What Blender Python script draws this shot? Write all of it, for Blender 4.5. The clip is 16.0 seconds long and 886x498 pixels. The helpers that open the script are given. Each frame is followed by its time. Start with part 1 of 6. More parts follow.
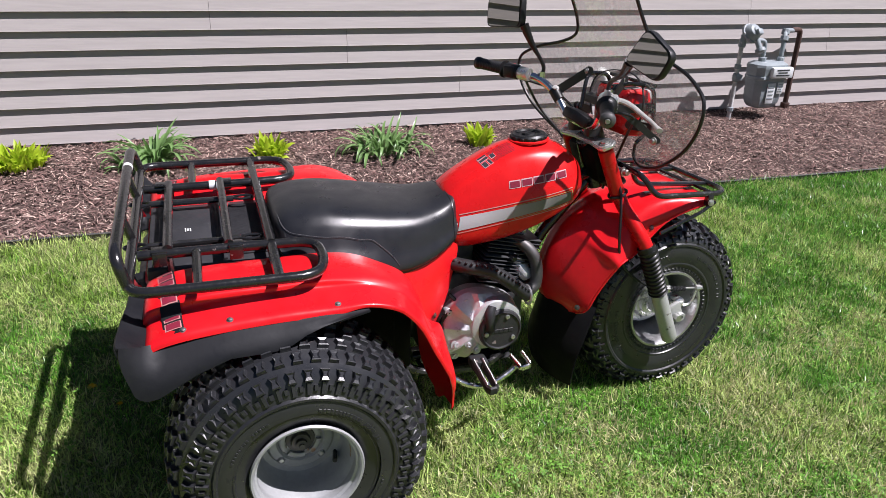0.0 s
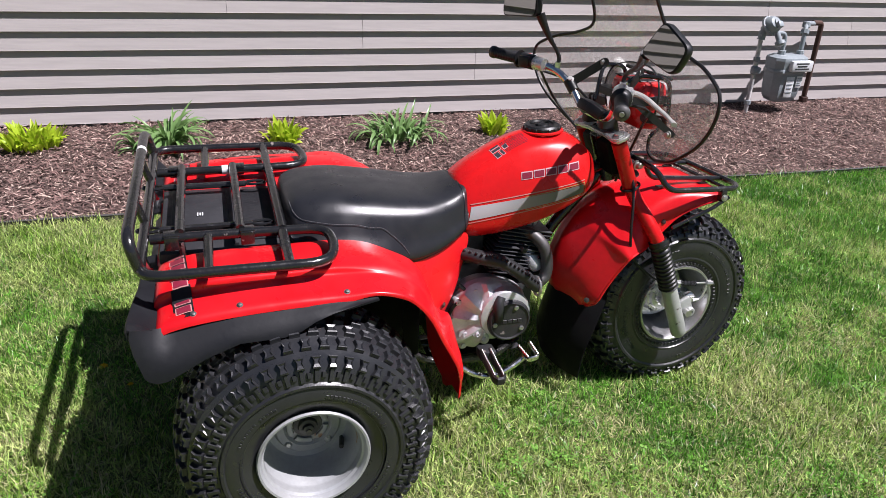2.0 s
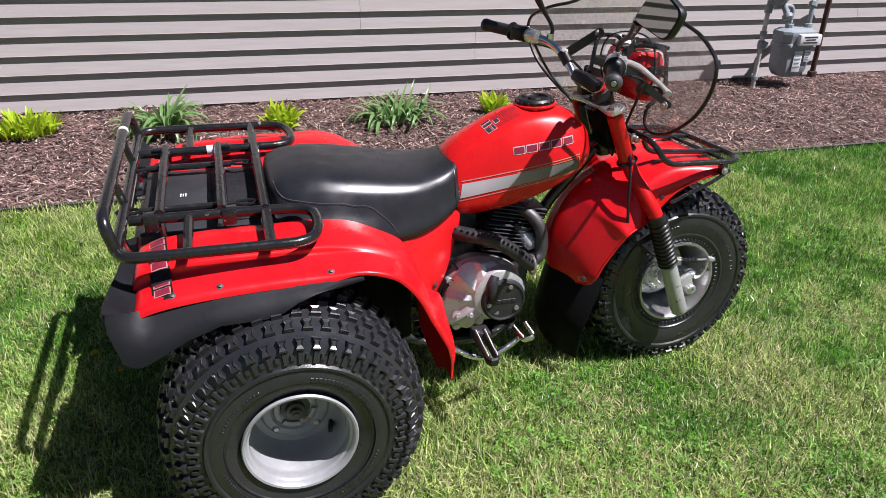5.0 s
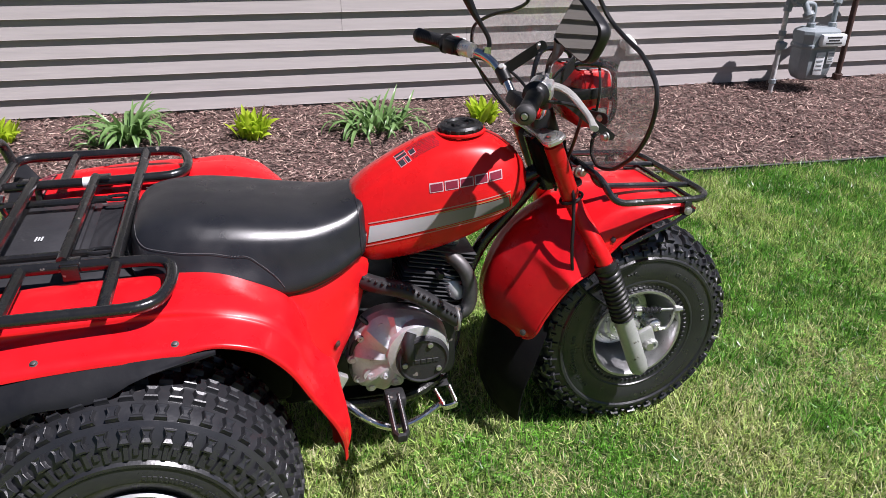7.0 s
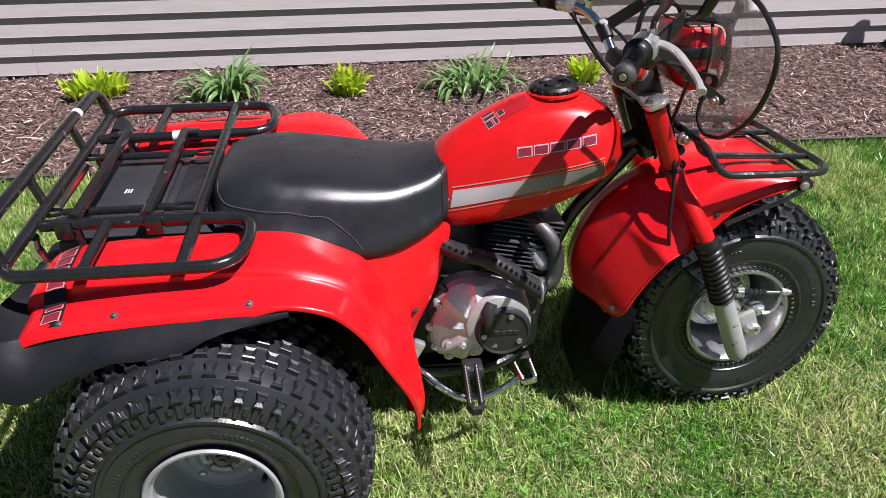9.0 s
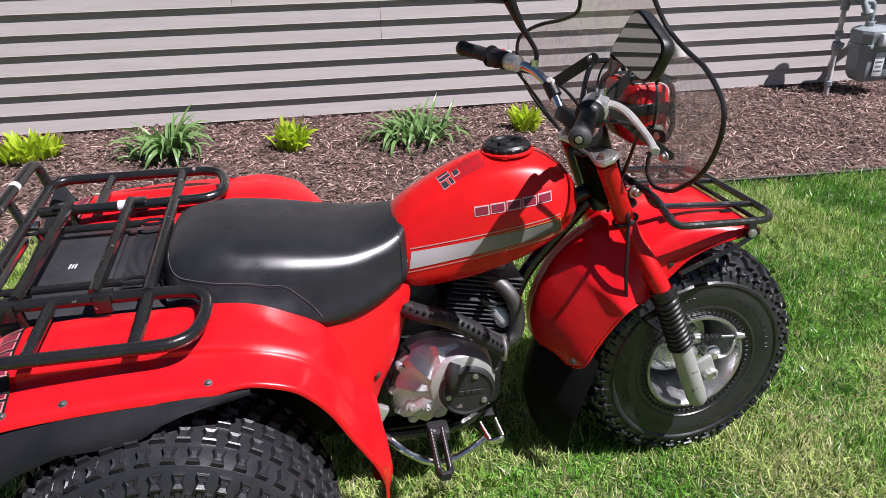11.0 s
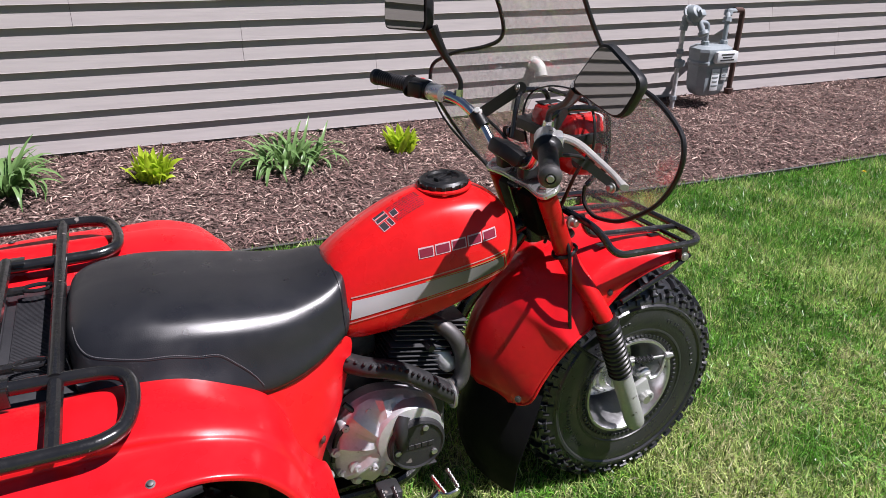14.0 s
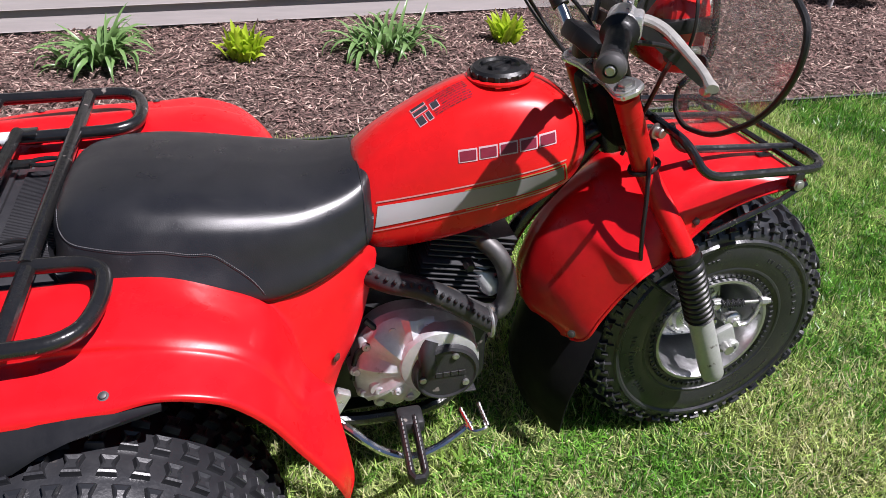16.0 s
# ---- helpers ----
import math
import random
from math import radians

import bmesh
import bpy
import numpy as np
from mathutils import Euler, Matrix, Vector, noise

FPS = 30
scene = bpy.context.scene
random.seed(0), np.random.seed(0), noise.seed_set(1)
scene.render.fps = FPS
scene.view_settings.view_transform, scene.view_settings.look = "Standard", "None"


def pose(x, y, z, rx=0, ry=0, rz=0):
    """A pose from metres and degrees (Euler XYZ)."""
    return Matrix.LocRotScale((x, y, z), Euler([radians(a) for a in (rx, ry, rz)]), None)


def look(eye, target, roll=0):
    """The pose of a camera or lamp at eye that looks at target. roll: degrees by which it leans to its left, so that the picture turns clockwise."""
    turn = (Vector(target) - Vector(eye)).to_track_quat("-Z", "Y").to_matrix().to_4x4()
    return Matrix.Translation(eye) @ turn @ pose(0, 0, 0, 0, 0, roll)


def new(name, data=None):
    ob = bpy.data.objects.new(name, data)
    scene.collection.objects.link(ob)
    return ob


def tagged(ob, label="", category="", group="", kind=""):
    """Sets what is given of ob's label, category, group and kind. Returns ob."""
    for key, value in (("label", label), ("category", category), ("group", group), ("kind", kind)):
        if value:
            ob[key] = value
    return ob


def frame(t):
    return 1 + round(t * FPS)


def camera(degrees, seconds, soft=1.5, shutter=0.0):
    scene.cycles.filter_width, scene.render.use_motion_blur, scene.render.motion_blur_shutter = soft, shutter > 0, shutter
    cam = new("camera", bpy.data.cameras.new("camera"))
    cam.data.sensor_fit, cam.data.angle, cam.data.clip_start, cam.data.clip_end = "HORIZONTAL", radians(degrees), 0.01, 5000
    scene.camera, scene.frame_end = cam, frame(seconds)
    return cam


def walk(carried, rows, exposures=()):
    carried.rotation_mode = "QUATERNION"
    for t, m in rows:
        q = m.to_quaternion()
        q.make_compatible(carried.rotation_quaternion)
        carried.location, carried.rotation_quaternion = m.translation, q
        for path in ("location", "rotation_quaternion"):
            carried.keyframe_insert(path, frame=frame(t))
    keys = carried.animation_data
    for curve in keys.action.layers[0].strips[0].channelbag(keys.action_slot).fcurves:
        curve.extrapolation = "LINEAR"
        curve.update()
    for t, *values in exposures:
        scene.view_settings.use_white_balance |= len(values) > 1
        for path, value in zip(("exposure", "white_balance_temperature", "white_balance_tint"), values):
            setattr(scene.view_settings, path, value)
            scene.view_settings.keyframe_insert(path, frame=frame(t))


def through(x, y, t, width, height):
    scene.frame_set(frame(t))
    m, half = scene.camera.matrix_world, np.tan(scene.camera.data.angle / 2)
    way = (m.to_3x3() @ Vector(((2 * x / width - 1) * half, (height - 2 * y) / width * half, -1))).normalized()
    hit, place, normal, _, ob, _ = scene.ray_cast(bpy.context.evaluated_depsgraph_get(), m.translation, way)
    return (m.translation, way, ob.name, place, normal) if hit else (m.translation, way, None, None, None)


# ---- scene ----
cam = camera(63.1, 16.0, soft=0.7)
PATH = [
    (0, (-1.855, -5.024, 1.269), (-1.246, -3.292, 0.476), 1.7),
    (0.5, (-1.862, -5.026, 1.261), (-1.269, -3.292, 0.46), 1.9),
    (1, (-1.87, -5.01, 1.261), (-1.295, -3.275, 0.449), 2.1),
    (1.5, (-1.856, -5.013, 1.269), (-1.287, -3.28, 0.449), 2.4),
    (2, (-1.851, -5.023, 1.276), (-1.276, -3.295, 0.449), 2.6),
    (2.5, (-1.848, -5.026, 1.282), (-1.26, -3.305, 0.45), 2.8),
    (3, (-1.846, -5.022, 1.279), (-1.253, -3.303, 0.448), 2.8),
    (3.5, (-1.846, -5.014, 1.271), (-1.26, -3.295, 0.434), 2.7),
    (4, (-1.84, -5.007, 1.255), (-1.268, -3.29, 0.402), 2.4),
    (4.2, (-1.839, -5.007, 1.251), (-1.269, -3.293, 0.393), 2.2),
    (6.3, (-1.59, -4.878, 1.218), (-1.086, -3.149, 0.347), 0.3),
    (6.5, (-1.551, -4.84, 1.216), (-1.054, -3.11, 0.345), 0.4),
    (7, (-1.394, -4.763, 1.241), (-0.938, -3.026, 0.36), 0.8),
    (7.5, (-1.335, -4.707, 1.235), (-0.967, -2.967, 0.321), 0.7),
    (8, (-1.351, -4.687, 1.216), (-1.093, -2.953, 0.253), 0.4),
    (8.2, (-1.364, -4.688, 1.213), (-1.148, -2.958, 0.232), 0.3),
    (10.3, (-1.331, -4.696, 1.235), (-1.138, -2.934, 0.309), -1.3),
    (10.5, (-1.337, -4.694, 1.237), (-1.108, -2.927, 0.328), -1.0),
    (11, (-1.383, -4.656, 1.25), (-1.031, -2.893, 0.375), -0.8),
    (11.5, (-1.519, -4.524, 1.246), (-0.991, -2.791, 0.399), -0.1),
    (12, (-1.555, -4.516, 1.263), (-0.88, -2.826, 0.434), 0.5),
    (12.5, (-1.557, -4.522, 1.266), (-0.799, -2.864, 0.444), 1.0),
    (13, (-1.553, -4.518, 1.267), (-0.77, -2.87, 0.446), 1.1),
    (13.5, (-1.545, -4.499, 1.261), (-0.77, -2.848, 0.44), 1.1),
    (14, (-1.542, -4.476, 1.261), (-0.788, -2.824, 0.422), 1.2),
    (14.5, (-1.535, -4.468, 1.255), (-0.807, -2.822, 0.385), 1.2),
    (15, (-1.512, -4.452, 1.222), (-0.845, -2.814, 0.287), 1.3),
    (15.5, (-1.421, -4.375, 1.171), (-0.873, -2.746, 0.149), 1.2),
    (16, (-1.326, -4.321, 1.171), (-0.916, -2.695, 0.081), 1.1),
]
walk(cam, [(t, look(eye, target, roll)) for t, eye, target, roll in PATH], exposures=((0.0, 0.72, 6200, 17), (4.0, 0.70, 6200, 17), (7.0, 0.69, 6200, 17), (16.0, 0.70, 6200, 17)))

# ---- light ----
SUN_TO = Vector((0.485, -0.36, 1.0)).normalized()
world = bpy.data.worlds.new("sky")
scene.world = world
world.use_nodes = True
wn = world.node_tree.nodes
sky = wn.new("ShaderNodeTexSky")
sky.sky_type = "NISHITA"
sky.sun_disc = False
sky.sun_elevation = math.asin(SUN_TO.z)
sky.sun_rotation = math.atan2(SUN_TO.x, SUN_TO.y)
sky.air_density, sky.dust_density, sky.ozone_density = 1.1, 0.3, 2.5
wn["Background"].inputs["Strength"].default_value = 0.024
world.node_tree.links.new(sky.outputs["Color"], wn["Background"].inputs["Color"])
sun_data = bpy.data.lights.new("sun", "SUN")
sun_data.energy, sun_data.angle, sun_data.color = 5.0, radians(0.55), (1.0, 0.955, 0.94)
sun = new("sun", sun_data)
sun.matrix_world = look((4, -6, 8), Vector((4, -6, 8)) - SUN_TO)


# ---- materials ----
def material(name, color, rough=0.5, metal=0.0, color2=None, scale=20.0, bump=0.0, bump_scale=200.0, coat=0.0,
             fine=None, wear=None, wear_at=0.62, wear_scale=9.0, spec=0.5, stretch=None, random_island=0.0, random_object=0.0,
             rough_var=0.12):
    """A surface with two scales of variation, relief and optional wear."""
    m = bpy.data.materials.new(name)
    m.use_nodes = True
    nt = m.node_tree
    n, link = nt.nodes, nt.links.new
    b = n["Principled BSDF"]
    b.inputs["Metallic"].default_value = metal
    b.inputs["Specular IOR Level"].default_value = spec
    b.inputs["Coat Weight"].default_value = coat
    b.inputs["Coat Roughness"].default_value = 0.08
    tc = n.new("ShaderNodeTexCoord")
    vec = tc.outputs["Object"]
    if stretch:
        mp = n.new("ShaderNodeMapping")
        mp.inputs["Scale"].default_value = stretch
        link(vec, mp.inputs["Vector"])
        vec = mp.outputs["Vector"]

    def tex(s, detail=4.0):
        t = n.new("ShaderNodeTexNoise")
        t.inputs["Scale"].default_value, t.inputs["Detail"].default_value = s, detail
        link(vec, t.inputs["Vector"])
        return t.outputs["Fac"]

    def ramp(src, a, c):
        r = n.new("ShaderNodeMapRange")
        r.inputs["From Min"].default_value, r.inputs["From Max"].default_value = a, c
        link(src, r.inputs["Value"])
        return r.outputs["Result"]

    def mix(fac, a, c, kind="MIX"):
        x = n.new("ShaderNodeMix")
        x.data_type, x.blend_type = "RGBA", kind
        for s, v in ((0, fac), (6, a), (7, c)):
            if isinstance(v, (int, float)):
                x.inputs[s].default_value = v
            elif isinstance(v, tuple):
                x.inputs[s].default_value = (*v[:3], 1)
            else:
                link(v, x.inputs[s])
        return x.outputs[2]

    color2 = color2 or tuple(c * 0.8 for c in color)
    big = ramp(tex(scale), 0.35, 0.65)
    col = mix(big, tuple(color), tuple(color2))
    small = ramp(tex(scale * 11.3, 6.0), 0.3, 0.7)
    col = mix(0.22, col, mix(small, tuple(c * 0.72 for c in color), tuple(min(1, c * 1.22) for c in color)))
    if fine:
        col = mix(ramp(tex(fine[1], 2.0), fine[2], fine[2] + 0.06), col, fine[0])
    for amount, source in ((random_island, "geo"), (random_object, "obj")):
        if amount:
            if source == "geo":
                rnd = n.new("ShaderNodeNewGeometry").outputs["Random Per Island"]
            else:
                rnd = n.new("ShaderNodeObjectInfo").outputs["Random"]
            hsv = n.new("ShaderNodeHueSaturation")
            mr = n.new("ShaderNodeMapRange")
            mr.inputs["To Min"].default_value, mr.inputs["To Max"].default_value = 1 - amount, 1 + amount
            link(rnd, mr.inputs["Value"])
            link(mr.outputs["Result"], hsv.inputs["Value"])
            link(col, hsv.inputs["Color"])
            col = hsv.outputs["Color"]
    rsrc = ramp(tex(scale * 3.1), 0.3, 0.7)
    rr = n.new("ShaderNodeMapRange")
    rr.inputs["To Min"].default_value, rr.inputs["To Max"].default_value = max(0.02, rough - rough_var * rough), min(1, rough + rough_var)
    link(rsrc, rr.inputs["Value"])
    rough_out = rr.outputs["Result"]
    if wear:
        w = ramp(tex(wear_scale, 7.0), wear_at, wear_at + 0.04)
        col = mix(w, col, tuple(wear))
        rm = n.new("ShaderNodeMix")
        link(w, rm.inputs[0])
        link(rough_out, rm.inputs[2])
        rm.inputs[3].default_value = 0.75
        rough_out = rm.outputs[0]
    link(rough_out, b.inputs["Roughness"])
    link(col, b.inputs["Base Color"])
    if bump:
        bp = n.new("ShaderNodeBump")
        bp.inputs["Strength"].default_value = 1.0
        bp.inputs["Distance"].default_value = bump
        link(tex(bump_scale, 3.0), bp.inputs["Height"])
        link(bp.outputs["Normal"], b.inputs["Normal"])
    return m


def leaf_material(name, color, color2, amount=0.35, through=0.35, rough=0.45):
    """Thin leaves: some of the light passes through them."""
    m = material(name, color, rough, color2=color2, scale=6.0, random_island=amount)
    nt = m.node_tree
    b = nt.nodes["Principled BSDF"]
    tr = nt.nodes.new("ShaderNodeBsdfTranslucent")
    ad = nt.nodes.new("ShaderNodeMixShader")
    ad.inputs[0].default_value = through
    src = b.inputs["Base Color"].links[0].from_socket
    nt.links.new(src, tr.inputs["Color"])
    nt.links.new(b.outputs[0], ad.inputs[1])
    nt.links.new(tr.outputs[0], ad.inputs[2])
    nt.links.new(ad.outputs[0], nt.nodes["Material Output"].inputs["Surface"])
    return m


RED = material("red_plastic", (0.66, 0.008, 0.012), 0.28, color2=(0.58, 0.006, 0.010), scale=5, bump=0.00025, bump_scale=45, coat=0.15, spec=0.4)
RED_PAINT = material("red_tank_paint", (0.64, 0.010, 0.010), 0.26, color2=(0.57, 0.008, 0.008), scale=4, coat=0.1, spec=0.35)
BLACK_TUBE = material("worn_black_enamel", (0.010, 0.010, 0.011), 0.18, color2=(0.015, 0.0145, 0.014), scale=14, coat=0.5, bump=0.0009, bump_scale=70,
                      wear=(0.20, 0.17, 0.15), wear_at=0.69, wear_scale=38)
BLACK_PLASTIC = material("black_plastic", (0.010, 0.010, 0.011), 0.38, scale=12, bump=0.0003, bump_scale=300)
FLAP = material("grey_black_mudguard_plastic", (0.006, 0.0066, 0.0088), 0.54, color2=(0.010, 0.0105, 0.0125), scale=7, bump=0.0003, bump_scale=70, spec=0.28, wear=(0.030, 0.030, 0.031), wear_at=0.70, wear_scale=20)
DULL_BLACK = material("dull_black_rubber_and_fill", (0.004, 0.004, 0.005), 0.62, color2=(0.007, 0.007, 0.0075), scale=11, bump=0.0005, bump_scale=60, spec=0.12)
RUBBER = material("tyre_rubber", (0.017, 0.0175, 0.020), 0.28, color2=(0.024, 0.0245, 0.027), scale=9, bump=0.0004, bump_scale=160, spec=0.68, wear=(0.045, 0.038, 0.034), wear_at=0.71, wear_scale=18)
SEAT = material("black_vinyl", (0.0125, 0.013, 0.0155), 0.29, color2=(0.018, 0.0185, 0.021), scale=6, bump=0.00022, bump_scale=520, spec=0.6)
THREAD = material("grey_stitching", (0.16, 0.16, 0.165), 0.7, scale=200)
CHROME = material("chrome", (0.78, 0.78, 0.78), 0.1, 1.0, color2=(0.7, 0.7, 0.71), scale=18, wear=(0.32, 0.27, 0.22), wear_at=0.71, wear_scale=46)
ALLOY = material("cast_aluminium", (0.80, 0.80, 0.80), 0.27, 0.8, color2=(0.70, 0.70, 0.70), scale=15, bump=0.0003, bump_scale=110, wear=(0.36, 0.35, 0.33), wear_at=0.70, wear_scale=22)
FORK = material("silver_painted_fork", (0.42, 0.43, 0.41), 0.42, 0.3, color2=(0.36, 0.37, 0.35), scale=13, bump=0.0003, bump_scale=120, wear=(0.13, 0.12, 0.10), wear_at=0.70, wear_scale=30)
RIM = material("silver_white_rim_paint", (0.37, 0.38, 0.39), 0.36, 0.2, color2=(0.33, 0.33, 0.325), scale=8, wear=(0.33, 0.19, 0.10), wear_at=0.645, wear_scale=13, bump=0.0003)
WHEEL_ALLOY = material("grey_wheel_alloy", (0.56, 0.56, 0.57), 0.33, 0.9, color2=(0.44, 0.44, 0.45), scale=15, bump=0.0003, bump_scale=110, wear=(0.24, 0.23, 0.22), wear_at=0.66, wear_scale=22)
COVER = material("polished_engine_cover", (0.70, 0.70, 0.72), 0.50, 0.68, color2=(0.58, 0.58, 0.60), scale=11, bump=0.0005, bump_scale=70, wear=(0.34, 0.33, 0.31), wear_at=0.68, wear_scale=26)
STEEL = material("zinc_steel", (0.55, 0.55, 0.53), 0.35, 0.9, scale=30)
BLACK_METAL = material("engine_black", (0.020, 0.020, 0.022), 0.40, 0.1, color2=(0.030, 0.030, 0.031), scale=18, bump=0.0005, bump_scale=190, wear=(0.20, 0.18, 0.16), wear_at=0.68, wear_scale=33)
EXHAUST = material("dull_exhaust_steel", (0.13, 0.125, 0.125), 0.50, 0.7, color2=(0.075, 0.072, 0.07), scale=16, wear=(0.12, 0.08, 0.05), wear_at=0.64, wear_scale=24)
FIN = material("dark_grey_cast_fins", (0.060, 0.060, 0.063), 0.5, 0.2, color2=(0.045, 0.045, 0.047), scale=22, bump=0.0004, bump_scale=200)
LID = material("grey_black_lid_plastic", (0.022, 0.022, 0.025), 0.48, color2=(0.030, 0.030, 0.033), scale=9, bump=0.0004, bump_scale=140, wear=(0.07, 0.07, 0.072), wear_at=0.70, wear_scale=24)
SIDING = material("vinyl_siding", (0.425, 0.390, 0.376), 0.5, color2=(0.414, 0.380, 0.367), scale=1.3, bump=0.0006, bump_scale=30, stretch=(0.25, 1, 3), random_object=0.03)
GAP = material("dark_sheathing", (0.02, 0.02, 0.022), 0.9, scale=5)
CONCRETE = material("concrete_foundation", (0.22, 0.21, 0.20), 0.9, scale=6, bump=0.003, bump_scale=60)
MULCH_SOIL = material("mulch_soil", (0.055, 0.034, 0.028), 0.95, color2=(0.10, 0.062, 0.05), scale=30, bump=0.012, bump_scale=70, fine=((0.2, 0.14, 0.115), 160, 0.6))
CHIP = material("shredded_bark_mulch", (0.185, 0.112, 0.097), 0.85, color2=(0.092, 0.055, 0.047), scale=14, random_island=0.75, bump=0.001, bump_scale=300, stretch=(1, 1, 1))
CHIP_PALE = material("weathered_bark_mulch", (0.48, 0.36, 0.30), 0.85, color2=(0.29, 0.20, 0.168), scale=14, random_island=0.5)
EDGING = material("black_garden_edging", (0.03, 0.03, 0.032), 0.6, color2=(0.07, 0.066, 0.06), scale=9, bump=0.001, bump_scale=80)
LAWN = material("lawn_ground", (0.075, 0.115, 0.028), 0.95, color2=(0.12, 0.14, 0.045), scale=2.2, bump=0.02, bump_scale=45, fine=((0.20, 0.21, 0.08), 120, 0.6))
GRASS = leaf_material("grass_blades", (0.21, 0.35, 0.05), (0.56, 0.62, 0.25), 0.85, 0.40, 0.50)
GRASS_DEEP = leaf_material("deep_green_grass_blades", (0.055, 0.19, 0.015), (0.19, 0.43, 0.055), 0.8, 0.4, 0.28)
STRAW = leaf_material("dry_grass", (0.60, 0.58, 0.32), (0.50, 0.47, 0.24), 0.35, 0.35)
CLOVER = leaf_material("clover_leaves", (0.13, 0.31, 0.035), (0.20, 0.40, 0.06), 0.4, 0.4, 0.65)
WEED_LEAF = leaf_material("weed_leaves", (0.26, 0.46, 0.07), (0.34, 0.52, 0.10), 0.4, 0.4, 0.35)
DAYLILY = leaf_material("daylily_leaf", (0.15, 0.30, 0.085), (0.28, 0.44, 0.16), 0.5, 0.30, 0.30)
HOSTA = leaf_material("lime_leaf", (0.55, 0.70, 0.04), (0.42, 0.60, 0.03), 0.3, 0.4, 0.4)
METER_GREY = material("gas_meter_grey_paint", (0.26, 0.295, 0.315), 0.5, color2=(0.21, 0.245, 0.262), scale=12, bump=0.0006, bump_scale=150, wear=(0.46, 0.48, 0.48), wear_at=0.66, wear_scale=14)
PIPE_GREY = material("galvanised_pipe", (0.50, 0.50, 0.50), 0.5, 0.2, scale=22, color2=(0.36, 0.36, 0.36), wear=(0.68, 0.67, 0.66), wear_at=0.56)
RUST = material("rusty_brown_pipe", (0.075, 0.036, 0.026), 0.75, color2=(0.045, 0.024, 0.019), scale=16, bump=0.001, bump_scale=140)
WHITE = material("white_plastic", (0.78, 0.77, 0.74), 0.4, scale=9)
LABEL_WHITE = material("white_label", (0.72, 0.74, 0.75), 0.5, scale=20)
LABEL_DARK = material("dark_print", (0.03, 0.03, 0.035), 0.5, scale=20)
PINK = material("pale_emblem_edge", (0.62, 0.44, 0.47), 0.4, scale=60)
MAROON = material("dark_emblem_fill", (0.22, 0.018, 0.04), 0.35, scale=60)
GOLD = material("gold_pinstripe", (0.40, 0.30, 0.12), 0.4, 0.3, scale=60)
GOLD_RED = material("rose_pinstripe", (0.55, 0.25, 0.24), 0.4, scale=60)
DANDELION = material("dandelion_petals", (0.80, 0.55, 0.01), 0.7, scale=90)
LENS_RED = material("red_lamp_shell", (0.60, 0.012, 0.010), 0.25, color2=(0.5, 0.01, 0.01), scale=6, coat=0.4)
IVORY = material("lever_silver", (0.46, 0.45, 0.42), 0.42, 0.4, color2=(0.34, 0.33, 0.31), scale=30, wear=(0.16, 0.15, 0.14), wear_at=0.68, wear_scale=40)

STRIPE = material("silver_grey_stripe", (0.40, 0.40, 0.41), 0.32, color2=(0.38, 0.38, 0.385), scale=30, coat=0.3)
_nt = STRIPE.node_tree
_sep = _nt.nodes.new("ShaderNodeSeparateXYZ")
_tc = _nt.nodes.new("ShaderNodeTexCoord")
_nt.links.new(_tc.outputs["Object"], _sep.inputs[0])
_cr = _nt.nodes.new("ShaderNodeValToRGB")
_cr.color_ramp.elements[0].position, _cr.color_ramp.elements[0].color = 0.56, (0.42, 0.42, 0.435, 1)
_cr.color_ramp.elements[1].position, _cr.color_ramp.elements[1].color = 0.78, (0.105, 0.105, 0.095, 1)
_nt.links.new(_sep.outputs[0], _cr.inputs[0])
_nt.links.new(_cr.outputs[0], _nt.nodes["Principled BSDF"].inputs["Base Color"])

MIRROR = bpy.data.materials.new("mirror_glass")
MIRROR.use_nodes = True
_b = MIRROR.node_tree.nodes["Principled BSDF"]
_b.inputs["Base Color"].default_value, _b.inputs["Metallic"].default_value, _b.inputs["Roughness"].default_value = (0.36, 0.36, 0.34, 1), 1.0, 0.015

ACRYLIC = bpy.data.materials.new("clear_acrylic")
ACRYLIC.use_nodes = True
_nt = ACRYLIC.node_tree
_b = _nt.nodes["Principled BSDF"]
_tr = _nt.nodes.new("ShaderNodeBsdfTransparent")
_tr.inputs[0].default_value = (0.955, 0.955, 0.945, 1)
_gl = _nt.nodes.new("ShaderNodeBsdfGlossy")
_gl.inputs["Roughness"].default_value = 0.06
_df = _nt.nodes.new("ShaderNodeBsdfDiffuse")
_df.inputs["Color"].default_value = (0.75, 0.73, 0.72, 1)
_m1, _m2 = _nt.nodes.new("ShaderNodeMixShader"), _nt.nodes.new("ShaderNodeMixShader")
# uneven pale haze mixed into the clear sheet
_nz, _mr = _nt.nodes.new("ShaderNodeTexNoise"), _nt.nodes.new("ShaderNodeMapRange")
_nz.inputs["Scale"].default_value, _nz.inputs["Detail"].default_value = 60, 8
_mr.inputs["From Min"].default_value, _mr.inputs["From Max"].default_value = 0.45, 0.75
_mr.inputs["To Min"].default_value, _mr.inputs["To Max"].default_value = 0.10, 0.24
_nt.links.new(_nz.outputs["Fac"], _mr.inputs["Value"])
_nt.links.new(_mr.outputs["Result"], _m1.inputs[0])
_nt.links.new(_tr.outputs[0], _m1.inputs[1])
_nt.links.new(_df.outputs[0], _m1.inputs[2])
_m2.inputs[0].default_value = 0.075
_nt.links.new(_m1.outputs[0], _m2.inputs[1])
_nt.links.new(_gl.outputs[0], _m2.inputs[2])
_nt.links.new(_m2.outputs[0], _nt.nodes["Material Output"].inputs["Surface"])


